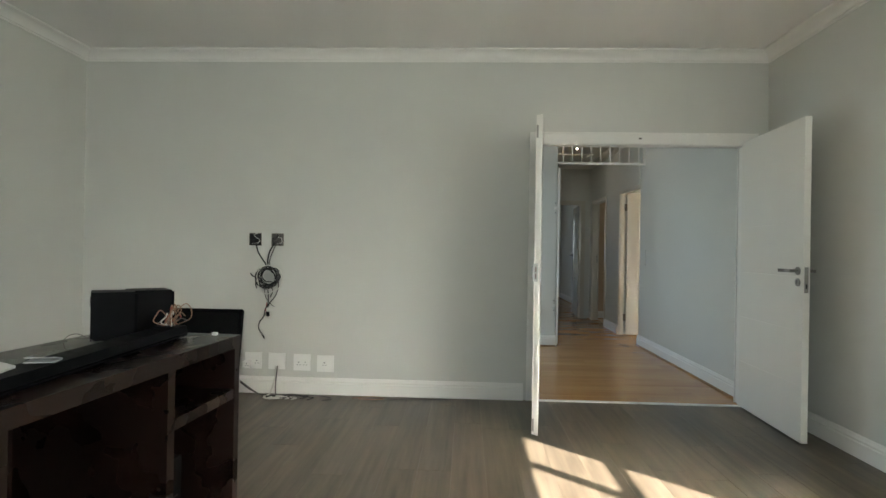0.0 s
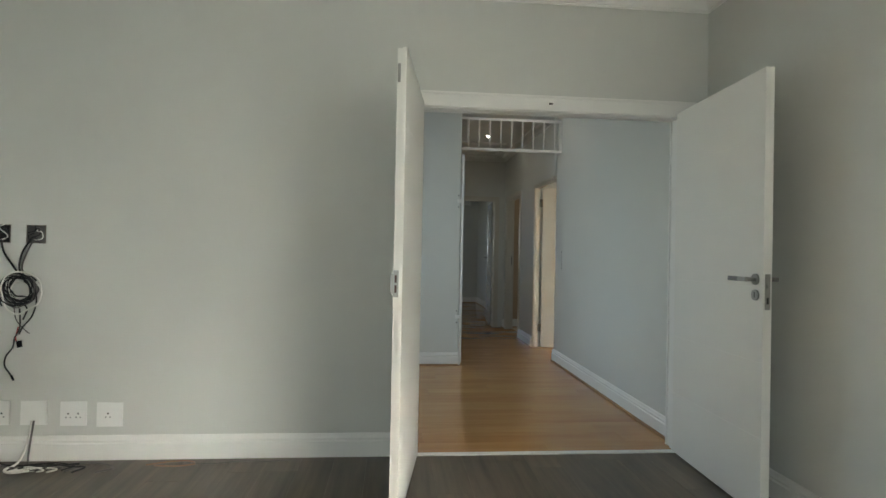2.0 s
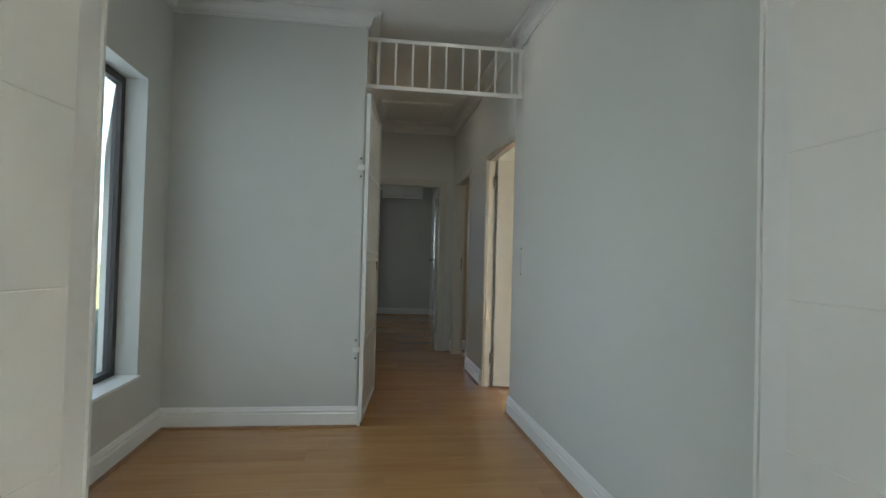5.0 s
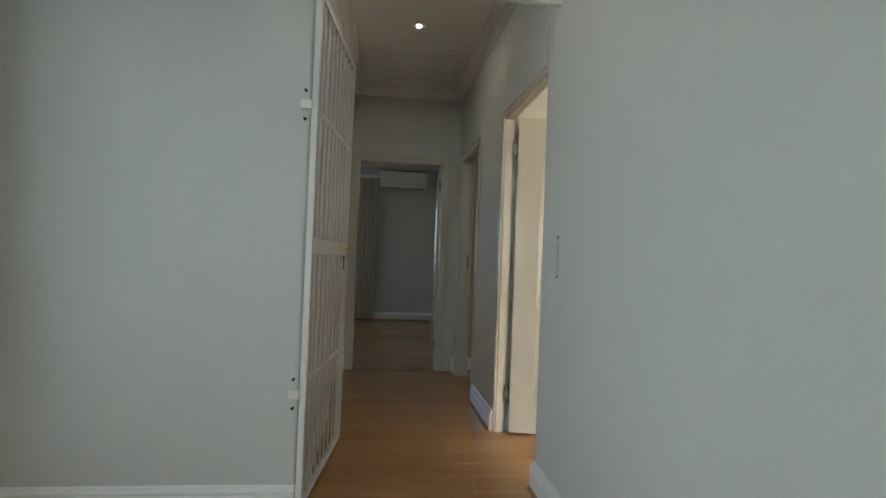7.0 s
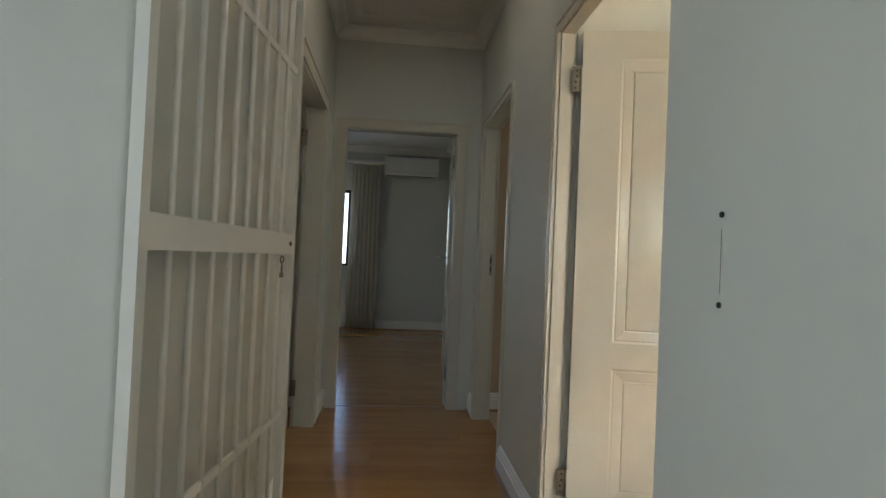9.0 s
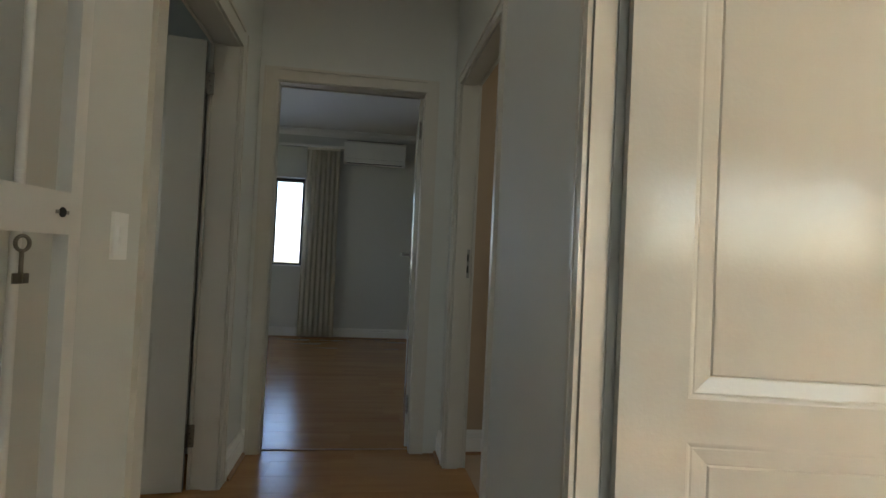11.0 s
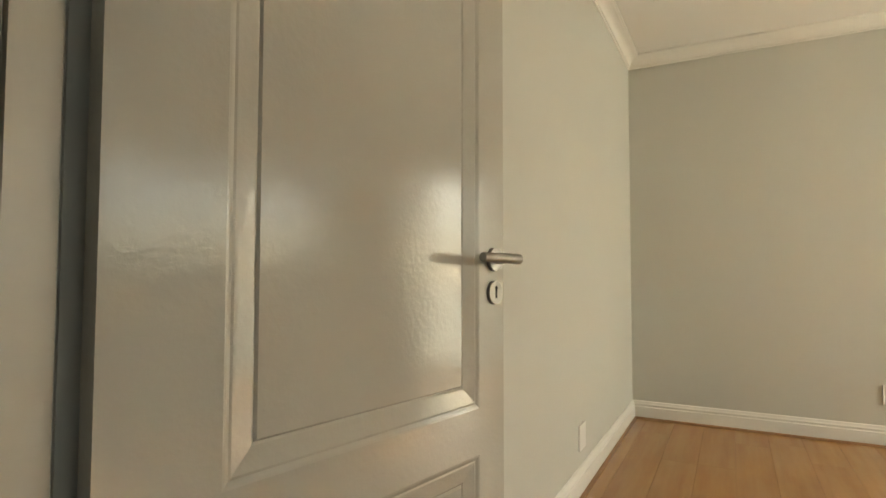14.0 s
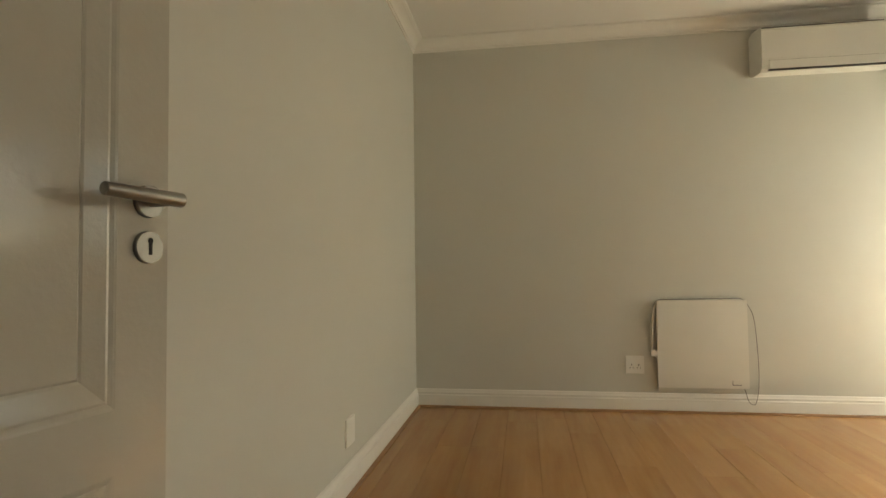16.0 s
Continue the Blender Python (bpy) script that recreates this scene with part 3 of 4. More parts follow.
st = thing("door_catch", pose(1.955, 4.128, 2.062), "small steel door catch on the head of the frame", "door catch")
part("catch_plate", boxed((-0.022, -0.004, -0.014), (0.022, 0.002, 0.014), 0.001), STEEL, st)
part("catch_roller", rodded((-0.012, -0.007, 0), (0.012, -0.007, 0), 0.006, seg=12), DARK, st)

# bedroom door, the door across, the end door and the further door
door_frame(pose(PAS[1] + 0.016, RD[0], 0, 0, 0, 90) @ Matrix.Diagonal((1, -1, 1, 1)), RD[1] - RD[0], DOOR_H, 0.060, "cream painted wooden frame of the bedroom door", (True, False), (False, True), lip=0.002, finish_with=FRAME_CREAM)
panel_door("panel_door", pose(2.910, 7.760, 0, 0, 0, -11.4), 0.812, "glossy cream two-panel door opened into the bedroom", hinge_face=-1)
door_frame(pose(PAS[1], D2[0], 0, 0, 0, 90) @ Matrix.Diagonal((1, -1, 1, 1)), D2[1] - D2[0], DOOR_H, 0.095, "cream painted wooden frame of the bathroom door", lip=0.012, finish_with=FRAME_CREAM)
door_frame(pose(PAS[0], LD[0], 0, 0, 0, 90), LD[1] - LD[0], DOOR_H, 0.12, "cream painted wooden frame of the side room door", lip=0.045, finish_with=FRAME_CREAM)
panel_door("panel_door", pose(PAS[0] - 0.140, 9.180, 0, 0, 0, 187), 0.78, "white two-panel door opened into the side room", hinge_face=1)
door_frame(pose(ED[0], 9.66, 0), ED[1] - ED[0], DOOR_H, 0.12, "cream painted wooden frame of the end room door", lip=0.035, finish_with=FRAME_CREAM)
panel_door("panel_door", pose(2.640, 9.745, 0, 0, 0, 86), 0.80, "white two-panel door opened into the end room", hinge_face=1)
sk = thing("strike_plate", pose(2.880, 9.4375, 1.070), "steel strike plate in the bathroom door jamb", "strike plate")
part("plate", boxed((-0.012, -0.003, -0.075), (0.012, 0.002, 0.075), 0.0006), STEEL, sk)
for z in (-0.03, 0.03):
    part("strike_hole", boxed((-0.006, -0.004, z - 0.018), (0.006, -0.0028, z + 0.018)), DARK, sk)

# ---- windows ----


def window(name, m, w, h, columns, row, label, sill_in=0.10, frame=ALU, wall_depth=0.24, mixed=False):
    """An aluminium window: u along the wall, v outwards, z up from the sill. row: height of the top lights (0: none)."""
    win = thing(name, m, label, "window", kind="structure")
    v0, v1 = wall_depth - 0.10, wall_depth - 0.05
    b = 0.045
    part("window_frame", boxed((0, v0, 0), (b, v1, h), 0.003), frame, win)
    part("window_frame", boxed((w - b, v0, 0), (w, v1, h), 0.003), frame, win)
    part("window_frame", boxed((b, v0, 0), (w - b, v1, b), 0.003), frame, win)
    part("window_frame", boxed((b, v0, h - b), (w - b, v1, h), 0.003), frame, win)
    step = w / columns
    for k in range(1, columns):
        part("mullion", boxed((k * step - 0.028, v0, b), (k * step + 0.028, v1, h - b), 0.003), frame, win)
    for k in range(columns):
        a, c = k * step + (0.028 if k else b), (k + 1) * step - (0.028 if k < columns - 1 else b)
        split = row and not (mixed and k == columns - 1)
        spans = [(b, h - b)]
        if split:
            part("transom", boxed((a, v0, h - row - 0.028), (c, v1, h - row + 0.028), 0.003), frame, win)
            spans = [(b, h - row - 0.028), (h - row + 0.028, h - b)]
        for lo, hi in spans:
            pane = part("pane", boxed((a, v0 + 0.022, lo), (c, v0 + 0.027, hi)), GLASS, win, "clear glass pane")
            pane.visible_shadow = False
    if sill_in:
        part("window_sill", boxed((-0.0, -0.02, -0.001), (w, v0 - 0.001, 0.014), 0.003), TRIM, win, "white painted sill")
    return win


# v points outwards: living east, living south, hall west, bedroom south, end room north
window("window_1", pose(2.93, 1.52, 0.92, 0, 0, -90), 2.30, 1.39, 4, 0.56, "dark aluminium window with top lights")
# south window is unseen, added to supply light to the living room
window("window_2", pose(1.30, -3.00, 0.90, 0, 0, 180), 2.20, 1.30, 4, 0, "wide dark aluminium window, unseen, added for the living room's diffuse light")
window("window_3", pose(0.50, 4.90, 0.40, 0, 0, 90), 1.40, 1.70, 2, 0, "dark aluminium hall window", wall_depth=0.22)
window("window_4", pose(5.00, 4.25, 1.15, 0, 0, 180), 1.70, 0.75, 3, 0, "dark aluminium three-light bedroom window")
# glazed door is unseen, added so the east wall's fill lamp has an opening
window("window_7", pose(6.86, 4.25, 0.06, 0, 0, 180), 0.80, 2.04, 1, 0, "dark aluminium glazed door, unseen, added to light the bedroom's east wall")
# west window is unseen, added to go with the curtain's fill lamp
window("window_8", pose(-0.90, 11.30, 1.00, 0, 0, 90), 1.40, 1.10, 2, 0, "dark aluminium west window of the end room, unseen, added for fill light")
# unseen side room window, added to hold that room's fill lamp
window("window_9", pose(0.20, 7.20, 1.00, 0, 0, 90), 1.00, 1.00, 2, 0, "dark aluminium side room window, unseen, added for its fill light", wall_depth=0.12)
# unseen bathroom window, added as a place for the warm fill lamp
window("window_6", pose(4.90, 9.20, 1.20, 0, 0, -90), 0.80, 0.80, 1, 0, "small frosted bathroom window, unseen, added for its fill light", wall_depth=0.12)
window("window_5", pose(-0.06, 14.00, 0.92), 1.60, 1.17, 4, 0.63, "dark aluminium window with small side lights", mixed=True)

# ---- security gate and grille ----
gate = thing("security_gate", pose(1.752, 6.650, 0, 0, 0, math.degrees(math.atan2(0.955, 0.098))), "white steel security gate swung open against the passage wall", "gate")
GW, GH = 0.950, 2.21
part("stile", boxed((0, -0.0125, 0.03), (0.030, 0.0125, GH), 0.002), GATE_WHITE, gate)
part("stile", boxed((GW - 0.030, -0.0125, 0.03), (GW, 0.0125, GH), 0.002), GATE_WHITE, gate)
for z in (0.03, GH - 0.025):
    part("rail", boxed((0.030, -0.0125, z), (GW - 0.030, 0.0125, z + 0.025), 0.002), GATE_WHITE, gate)
for z in (0.545, 1.700):
    part("rail", boxed((0.030, -0.004, z), (GW - 0.030, 0.004, z + 0.022), 0.001), GATE_WHITE, gate)
lockrail = part("lock_rail", boxed((0.030, -0.0125, 1.090), (GW - 0.030, 0.0125, 1.158), 0.002), GATE_WHITE, gate, "flat steel lock rail")
part("lock_hole", rodded((GW - 0.050, -0.0145, 1.125), (GW - 0.050, -0.0120, 1.125), 0.008, seg=14), DARK, lockrail)
part("lock_keyhole", boxed((GW - 0.066, -0.0138, 1.122), (GW - 0.034, -0.0124, 1.128)), STEEL, lockrail)
for k in range(8):
    x = 0.030 + (GW - 0.060) * (k + 1) / 9
    part("bar", rodded((x, 0, 0.055), (x, 0, GH - 0.025), 0.007, seg=10), GATE_WHITE, gate)
for z in (0.507, 1.715):
    lug = part("hinge_lug", boxed((-0.012, 0.010, z - 0.018), (0.012, 0.056, z + 0.018), 0.002), GATE_WHITE, gate, "welded hinge lug")
    for dz in (-0.06, 0.06):
        part("screw", rodded((-0.004, 0.040, z + dz), (0.012, 0.040, z + dz), 0.006, seg=10), DARK, lug)
key = thing("gate_key", pose(1.8265, 7.465, 1.085, 0, 0, 80), "steel key hanging from the gate", "key")
bm = bmesh.new()
for k in range(20):
    a0, a1 = 2 * math.pi * k / 20, 2 * math.pi * (k + 1) / 20
    rod(bm, (0.013 * math.cos(a0), -0.022, 0.011 * math.sin(a0) - 0.012), (0.013 * math.cos(a1), -0.022, 0.011 * math.sin(a1) - 0.012), 0.0028, seg=6)
part("bow", finish(bm, 0, True), BRASS_DULL, key)
part("shank", rodded((0, -0.022, -0.022), (0, -0.022, -0.070), 0.003, seg=8), BRASS_DULL, key)
part("bit", boxed((-0.014, -0.0235, -0.070), (0.014, -0.0205, -0.055), 0.001), BRASS_DULL, key)

grille = thing("transom_grille", pose(1.735, 6.735, 0), "white steel bar grille above the gate", "grille")
for z in (2.272, 2.595):
    part("rail", boxed((0.000, -0.0125, z), (1.093, 0.0125, z + 0.025), 0.002), GATE_WHITE, grille)
part("stile", boxed((1.063, -0.0125, 2.297), (1.093, 0.0125, 2.595), 0.002), GATE_WHITE, grille)
for k in range(9):
    x = 0.075 + 0.117 * k
    part("bar", rodded((x, 0, 2.297), (x, 0, 2.595), 0.007 if k else 0.011, seg=10), GATE_WHITE, grille)
lp = thing("gate_lock_plate", pose(2.829, 6.646, 1.118), "painted gate lock plate let into the hall wall", "lock plate")
part("plate", boxed((-0.003, 0.018, -0.075), (0.004, 0.066, 0.075), 0.001), WALL, lp)
part("slot", boxed((-0.0036, 0.0182, -0.066), (0.001, 0.0194, 0.060)), CABLE_GREY, lp)
for z in (-0.0875, 0.0875):
    part("screw_hole", rodded((-0.0025, 0.024, z), (0.002, 0.024, z), 0.006, seg=10), DARK, lp)

# ---- ceiling fittings ----


def downlight(x, y, watts):
    d = thing("downlight", pose(x, y, H), "small round recessed downlight, switched on", "downlight", "ceiling downlights")
    bm = bmesh.new()
    rings = [[bm.verts.new((r * math.cos(2 * math.pi * k / 28), r * math.sin(2 * math.pi * k / 28), z)) for k in range(28)] for r, z in ((0.044, 0.0), (0.043, -0.004), (0.034, -0.006), (0.024, -0.003), (0.014, -0.0012))]
    for p, q in zip(rings, rings[1:]):
        for k in range(28):
            bm.faces.new((p[k], p[(k + 1) % 28], q[(k + 1) % 28], q[k]))
    part("rim", finish(bm, 0, True), STEEL, d, "brushed metal rim")
    part("bulb", rodded((0, 0, -0.0004), (0, 0, -0.0035), 0.014, seg=24), LAMP, d, "glowing bulb")
    lamp = new("downlight_beam", bpy.data.lights.new("downlight_beam", "SPOT"))
    lamp.data.energy, lamp.data.spot_size, lamp.data.spot_blend, lamp.data.shadow_soft_size = watts, radians(75), 0.9, 0.03
    lamp.data.color = (1.0, 0.93, 0.80)
    lamp.location = (x, y, H - 0.012)
    return d


downlight(2.354, 6.24, 0.25)
downlight(2.265, 8.18, 0.07)

hatch = thing("ceiling_hatch", pose(2.245, 9.00, H), "white painted ceiling access hatch with a moulded frame", "hatch")
for a, b in (((-0.365, -0.40), (0.365, -0.35)), ((-0.365, 0.35), (0.365, 0.40)), ((-0.365, -0.35), (-0.315, 0.35)), ((0.315, -0.35), (0.365, 0.35))):
    part("hatch_frame", boxed((*a, -0.020), (*b, 0.0), 0.004), TRIM, hatch)
part("hatch_board", boxed((-0.312, -0.347, -0.007), (0.312, 0.347, -0.001), 0.001), CEIL, hatch)

# ---- plates on the walls ----


def wall_plate(name, m, w, h, label, category, sockets=0, holes=(), rockers=0, group=""):
    """A plate on a wall: u across, v out of the wall, z up; its middle at the origin."""
    p = thing(name, m, label, category, group)
    part("plate", boxed((-w / 2, 0, -h / 2), (w / 2, 0.009, h / 2), 0.0035), PLASTIC, p)
    for cx, cz in holes:
        for dx, dz, hw, hh in ((0, 0.011, 0.0034, 0.0048), (-0.011, -0.009, 0.0034, 0.0034), (0.011, -0.009, 0.0034, 0.0034)):
            part("pin_hole", rodded((cx + dx, 0.0085, cz + dz), (cx + dx, 0.0098, cz + dz), hh, seg=10), DARK, p)
    for k in range(rockers):
        z = (k - (rockers - 1) / 2) * 0.026
        part("rocker", boxed((-0.012, 0.008, z - 0.011), (0.012, 0.0125, z + 0.011), 0.002), PLASTIC, p)
    return p


OUT_S = lambda x, y, z: pose(x, y, z, 0, 0, 180)          # out of a wall that faces -y
OUT_W = lambda x, y, z: pose(x, y, z, 0, 0, 90)           # out of a wall that faces -x
s1 = wall_plate("wall_socket", OUT_S(-1.073, 4.13, 0.257), 0.135, 0.130, "white double socket with a plug adaptor pushed in", "socket", holes=((-0.028, -0.012),), group="sockets along the wall")
s2 = wall_plate("blank_plate", OUT_S(-0.882, 4.13, 0.257), 0.135, 0.130, "white blank cover plate with cables below it", "wall plate")
wall_plate("wall_socket", OUT_S(-0.678, 4.13, 0.251), 0.135, 0.130, "white double three-pin wall socket", "socket", holes=((-0.026, -0.010), (0.026, -0.010)), group="sockets along the wall")
wall_plate("wall_socket", OUT_S(-0.489, 4.13, 0.245), 0.135, 0.130, "white single three-pin wall socket", "socket", holes=((0.008, -0.004),), group="sockets along the wall")
ad = thing("plug_adaptor", OUT_S(-1.110, 4.121, 0.232), "white plug adaptor in the wall socket", "plug adaptor")
part("adaptor_body", boxed((-0.028, 0, -0.024), (0.034, 0.040, 0.024), 0.006), PLASTIC, ad)
for dx, dz in ((0, 0.008), (-0.009, -0.007), (0.009, -0.007)):
    part("pin_hole", rodded((dx, 0.039, dz), (dx, 0.0408, dz), 0.003, seg=10), DARK, ad)
wall_plate("wall_socket", OUT_W(6.92, 6.243, 0.325), 0.122, 0.122, "white double three-pin wall socket", "socket", holes=((-0.024, -0.012), (0.024, -0.012)), group="sockets along the wall")
wall_plate("blank_plate", OUT_S(5.335, 7.81, 0.271), 0.120, 0.125, "white blank cover plate low on the bedroom wall", "wall plate")
wall_plate("light_switch", pose(PAS[0], 8.04, 1.100, 0, 0, -90), 0.075, 0.115, "white light switch with two rockers", "light switch", rockers=2)


def open_box(x, z, tilt):
    """An open wall box for cables, its edges raw."""
    b = thing("cable_box", OUT_S(x, 4.13, z), "open metal cable box let into the wall", "cable box", "cable boxes")
    s = 0.050
    part("box_back", boxed((-s, -0.002, -s), (s, 0.0012, s)), CABLE_GREY if tilt else DARK, b)
    for lo, hi in (((-s, 0, s - 0.004), (s, 0.004, s)), ((-s, 0, -s), (s, 0.004, -s + 0.004)), ((-s, 0, -s + 0.004), (-s + 0.004, 0.004, s - 0.004)), ((s - 0.004, 0, -s + 0.004), (s, 0.004, s - 0.004))):
        part("box_rim", boxed(lo, hi), BRASS_DULL, b)
    rnd = random.Random(7 + tilt)
    for k in range(5):
        pts = [(rnd.uniform(-0.04, 0.04), 0.006 + 0.004 * rnd.random(), 0.04 - 0.02 * j + rnd.uniform(-0.012, 0.012)) for j in range(5)]
        part("wire", tubed(pts, 0.0028, 6, 5), (CABLE_BLACK, CABLE_WHITE, CABLE_BLACK, CABLE_GREY, CABLE_BLACK)[k], b)
    return b


open_box(-1.076, 1.228, 0)
open_box(-0.895, 1.228, 1)

# ---- the bundle of cables that hangs on the wall ----
bundle = thing("cable_bundle", pose(-0.960, 4.122, 0.925), "tied bundle of black and white audio cables hanging on the wall", "cables")
rnd = random.Random(21)
for k in range(14):
    pts, r, tw = [], rnd.uniform(0.060, 0.122), rnd.uniform(0.7, 1.2)
    cx, cz, ph = rnd.uniform(-0.02, 0.02), rnd.uniform(-0.02, 0.02), rnd.uniform(0, 6.28)
    for j in range(13):
        a = ph + j / 12 * 2 * math.pi * 1.1
        rr = r * (1 + rnd.uniform(-0.14, 0.14))
        pts.append((cx + rr * 0.9 * math.cos(a), -0.006 - 0.0022 * k - 0.004 * rnd.random(), cz + rr * tw * math.sin(a)))
    part("cable", tubed(pts, rnd.choice((0.0032, 0.004, 0.0045)), 7, 6), (CABLE_BLACK, CABLE_BLACK, CABLE_WHITE, CABLE_BLACK, CABLE_GREY)[k % 5], bundle)
for pts, mt, r in (
    ([(-0.105, -0.01, 0.27), (-0.085, -0.012, 0.20), (-0.045, -0.014, 0.14), (-0.01, -0.016, 0.09)], CABLE_BLACK, 0.005),
    ([(0.045, -0.01, 0.27), (0.010, -0.012, 0.21), (-0.005, -0.014, 0.14), (0.0, -0.016, 0.09)], CABLE_BLACK, 0.005),
    ([(0.060, -0.01, 0.27), (0.030, -0.012, 0.20), (0.010, -0.016, 0.13), (0.02, -0.018, 0.08)], CABLE_GREY, 0.004),
    ([(-0.145, -0.010, 0.030), (-0.12, -0.012, 0.005), (-0.09, -0.016, 0.01), (-0.06, -0.016, 0.03)], CABLE_BLACK, 0.005),
    ([(-0.09, -0.012, -0.09), (-0.10, -0.014, -0.05), (-0.05, -0.018, -0.03), (0, -0.018, -0.06), (0.04, -0.016, -0.10), (0.02, -0.014, -0.16)], CABLE_BLACK, 0.004),
    ([(0.07, -0.010, 0.02), (0.085, -0.012, -0.06), (0.065, -0.014, -0.14), (0.02, -0.014, -0.20), (0.0, -0.012, -0.24)], CABLE_BLACK, 0.004),
    ([(-0.03, -0.012, -0.08), (-0.015, -0.014, -0.16), (0.035, -0.014, -0.22), (0.055, -0.012, -0.235)], CABLE_GREY, 0.003),
    ([(0.0, -0.012, -0.10), (0.005, -0.014, -0.20), (-0.02, -0.014, -0.26), (-0.03, -0.012, -0.31), (-0.065, -0.010, -0.36), (-0.070, -0.010, -0.41), (-0.045, -0.010, -0.45), (-0.030, -0.010, -0.475)], CABLE_BLACK, 0.0042),
    ([(-0.005, -0.012, -0.20), (-0.015, -0.014, -0.26), (0.0, -0.014, -0.30)], CABLE_RED, 0.003),
):
    part("cable", tubed(pts, r, 7, 7), mt, bundle)
part("jack_plug", rodded((0.0, -0.012, -0.275), (0.006, -0.012, -0.310), 0.013, 0.012, 14), BLACK, bundle, "black round plug")
part("jack_plug", rodded((-0.036, -0.010, -0.462), (-0.022, -0.010, -0.490), 0.006, 0.005, 10), BLACK, bundle)

floor_cables = thing("floor_cables", pose(0, 0, 0), "loose grey and white cables lying along the skirting", "cables")
for pts, mt, r in (
    ([(-0.880, 4.105, 0.22), (-0.885, 4.085, 0.12), (-0.905, 4.04, 0.02), (-0.93, 3.98, 0.006), (-0.88, 3.94, 0.006), (-0.80, 3.96, 0.006), (-0.72, 4.02, 0.006)], CABLE_WHITE, 0.005),
    ([(-0.870, 4.105, 0.22), (-0.875, 4.085, 0.10), (-0.86, 4.05, 0.012), (-0.80, 4.00, 0.006), (-0.70, 4.03, 0.006), (-0.55, 4.06, 0.006), (-0.43, 4.02, 0.006), (-0.40, 3.97, 0.006), (-0.46, 3.93, 0.006)], CABLE_GREY, 0.004),
    ([(-1.16, 4.08, 0.10), (-1.08, 4.05, 0.06), (-0.98, 4.02, 0.014), (-0.90, 4.0, 0.007), (-0.78, 3.98, 0.007), (-0.66, 4.00, 0.006)], CABLE_GREY, 0.0045),
    ([(-1.16, 4.09, 0.085), (-1.06, 4.06, 0.035), (-0.97, 4.04, 0.008), (-0.86, 4.03, 0.007), (-0.76, 4.04, 0.012), (-0.68, 4.02, 0.007)], CABLE_BLACK, 0.004),
    ([(-0.86, 3.97, 0.014), (-0.80, 4.0, 0.016), (-0.73, 3.99, 0.014), (-0.66, 4.02, 0.010), (-0.60, 4.05, 0.006)], CABLE_BLACK, 0.005),
    ([(-0.25, 4.02, 0.005), (-0.15, 4.06, 0.006), (-0.05, 4.07, 0.006), (0.0, 4.03, 0.005), (-0.08, 4.0, 0.005), (-0.20, 4.01, 0.005)], CABLE_COPPER, 0.003),
    ([(-0.06, 4.04, 0.006), (0.10, 4.03, 0.005), (0.25, 4.06, 0.005), (0.38, 4.05, 0.005), (0.50, 4.07, 0.005)], CABLE_GREY, 0.003),
):
    part("cable", tubed(pts, r * 1.25, 7, 8), mt, floor_cables)
rnd = random.Random(12)
for k in range(9):
    x0, w, y0 = rnd.uniform(-0.92, -0.70), rnd.uniform(0.10, 0.26), rnd.uniform(3.95, 4.01)
    pts = [(x0, y0, 0.007), (x0 + 0.35 * w, y0 + rnd.uniform(0.01, 0.05), rnd.uniform(0.008, 0.022)), (x0 + 0.7 * w, y0 + rnd.uniform(0.0, 0.05), rnd.uniform(0.010, 0.026)),
           (x0 + w, y0 + rnd.uniform(0.0, 0.04), 0.008), (x0 + 0.85 * w, y0 - rnd.uniform(0.01, 0.04), 0.006)]
    part("cable", tubed(pts, rnd.choice((0.0034, 0.0042)), 7, 6), (CABLE_BLACK, CABLE_GREY, CABLE_BLACK, CABLE_WHITE)[k % 4], floor_cables)

# ---- television leaning on the wall ----
TILT_TV = math.degrees(math.atan2(0.110, 0.640))
tv = thing("television", pose(-1.712, 3.970, 0.0, -TILT_TV), "large black flat television leaning against the wall", "television")
part("back", boxed((-0.555, 0.012, 0.010), (0.555, 0.045, 0.670), 0.006), BLACK, tv)
part("bezel", boxed((-0.560, 0.0, 0.0), (0.560, 0.013, 0.678), 0.003), BLACK, tv)
part("screen", boxed((-0.540, -0.0015, 0.030), (0.532, 0.002, 0.650)), BLACK_GLOSS, tv, "dark glossy screen")

# ---- media cabinet ----
CU = math.degrees(math.atan2(-1.098, -0.071))
CAB = pose(-0.312, 2.039, 0, 0, 0, CU)
cab = thing("media_cabinet", CAB, "dark espresso wood media cabinet with open compartments", "cabinet")
CL, CD, CT = 1.75, 0.58, 0.800
# u runs along the front towards the room, v (negative) goes back into the depth
part("top", boxed((0, -CD, CT - 0.050), (CL, 0.0, CT), 0.003), ESPRESSO, cab)
for u in (0.0, 0.450, 1.075, CL - 0.040):
    part("upright", boxed((u, -CD + 0.01, 0.0), (u + 0.040, -0.004, CT - 0.050), 0.002), ESPRESSO, cab)
part("plinth", boxed((0.040, -CD + 0.02, 0.0), (CL - 0.040, -0.03, 0.060), 0.002), ESPRESSO, cab)
part("back_panel", boxed((0.040, -CD + 0.012, 0.060), (CL - 0.040, -CD + 0.020, CT - 0.050)), ESPRESSO, cab)
part("shelf", boxed((0.040, -CD + 0.02, 0.545), (0.450, -0.006, 0.583), 0.002), ESPRESSO, cab)
cd = part("door", boxed((1.118, -0.026, 0.064), (CL - 0.044, -0.006, CT - 0.054), 0.002), ESPRESSO, cab)
part("handle", rodded((1.150, -0.004, 0.36), (1.150, -0.004, 0.48), 0.005, seg=10), STEEL, cd)
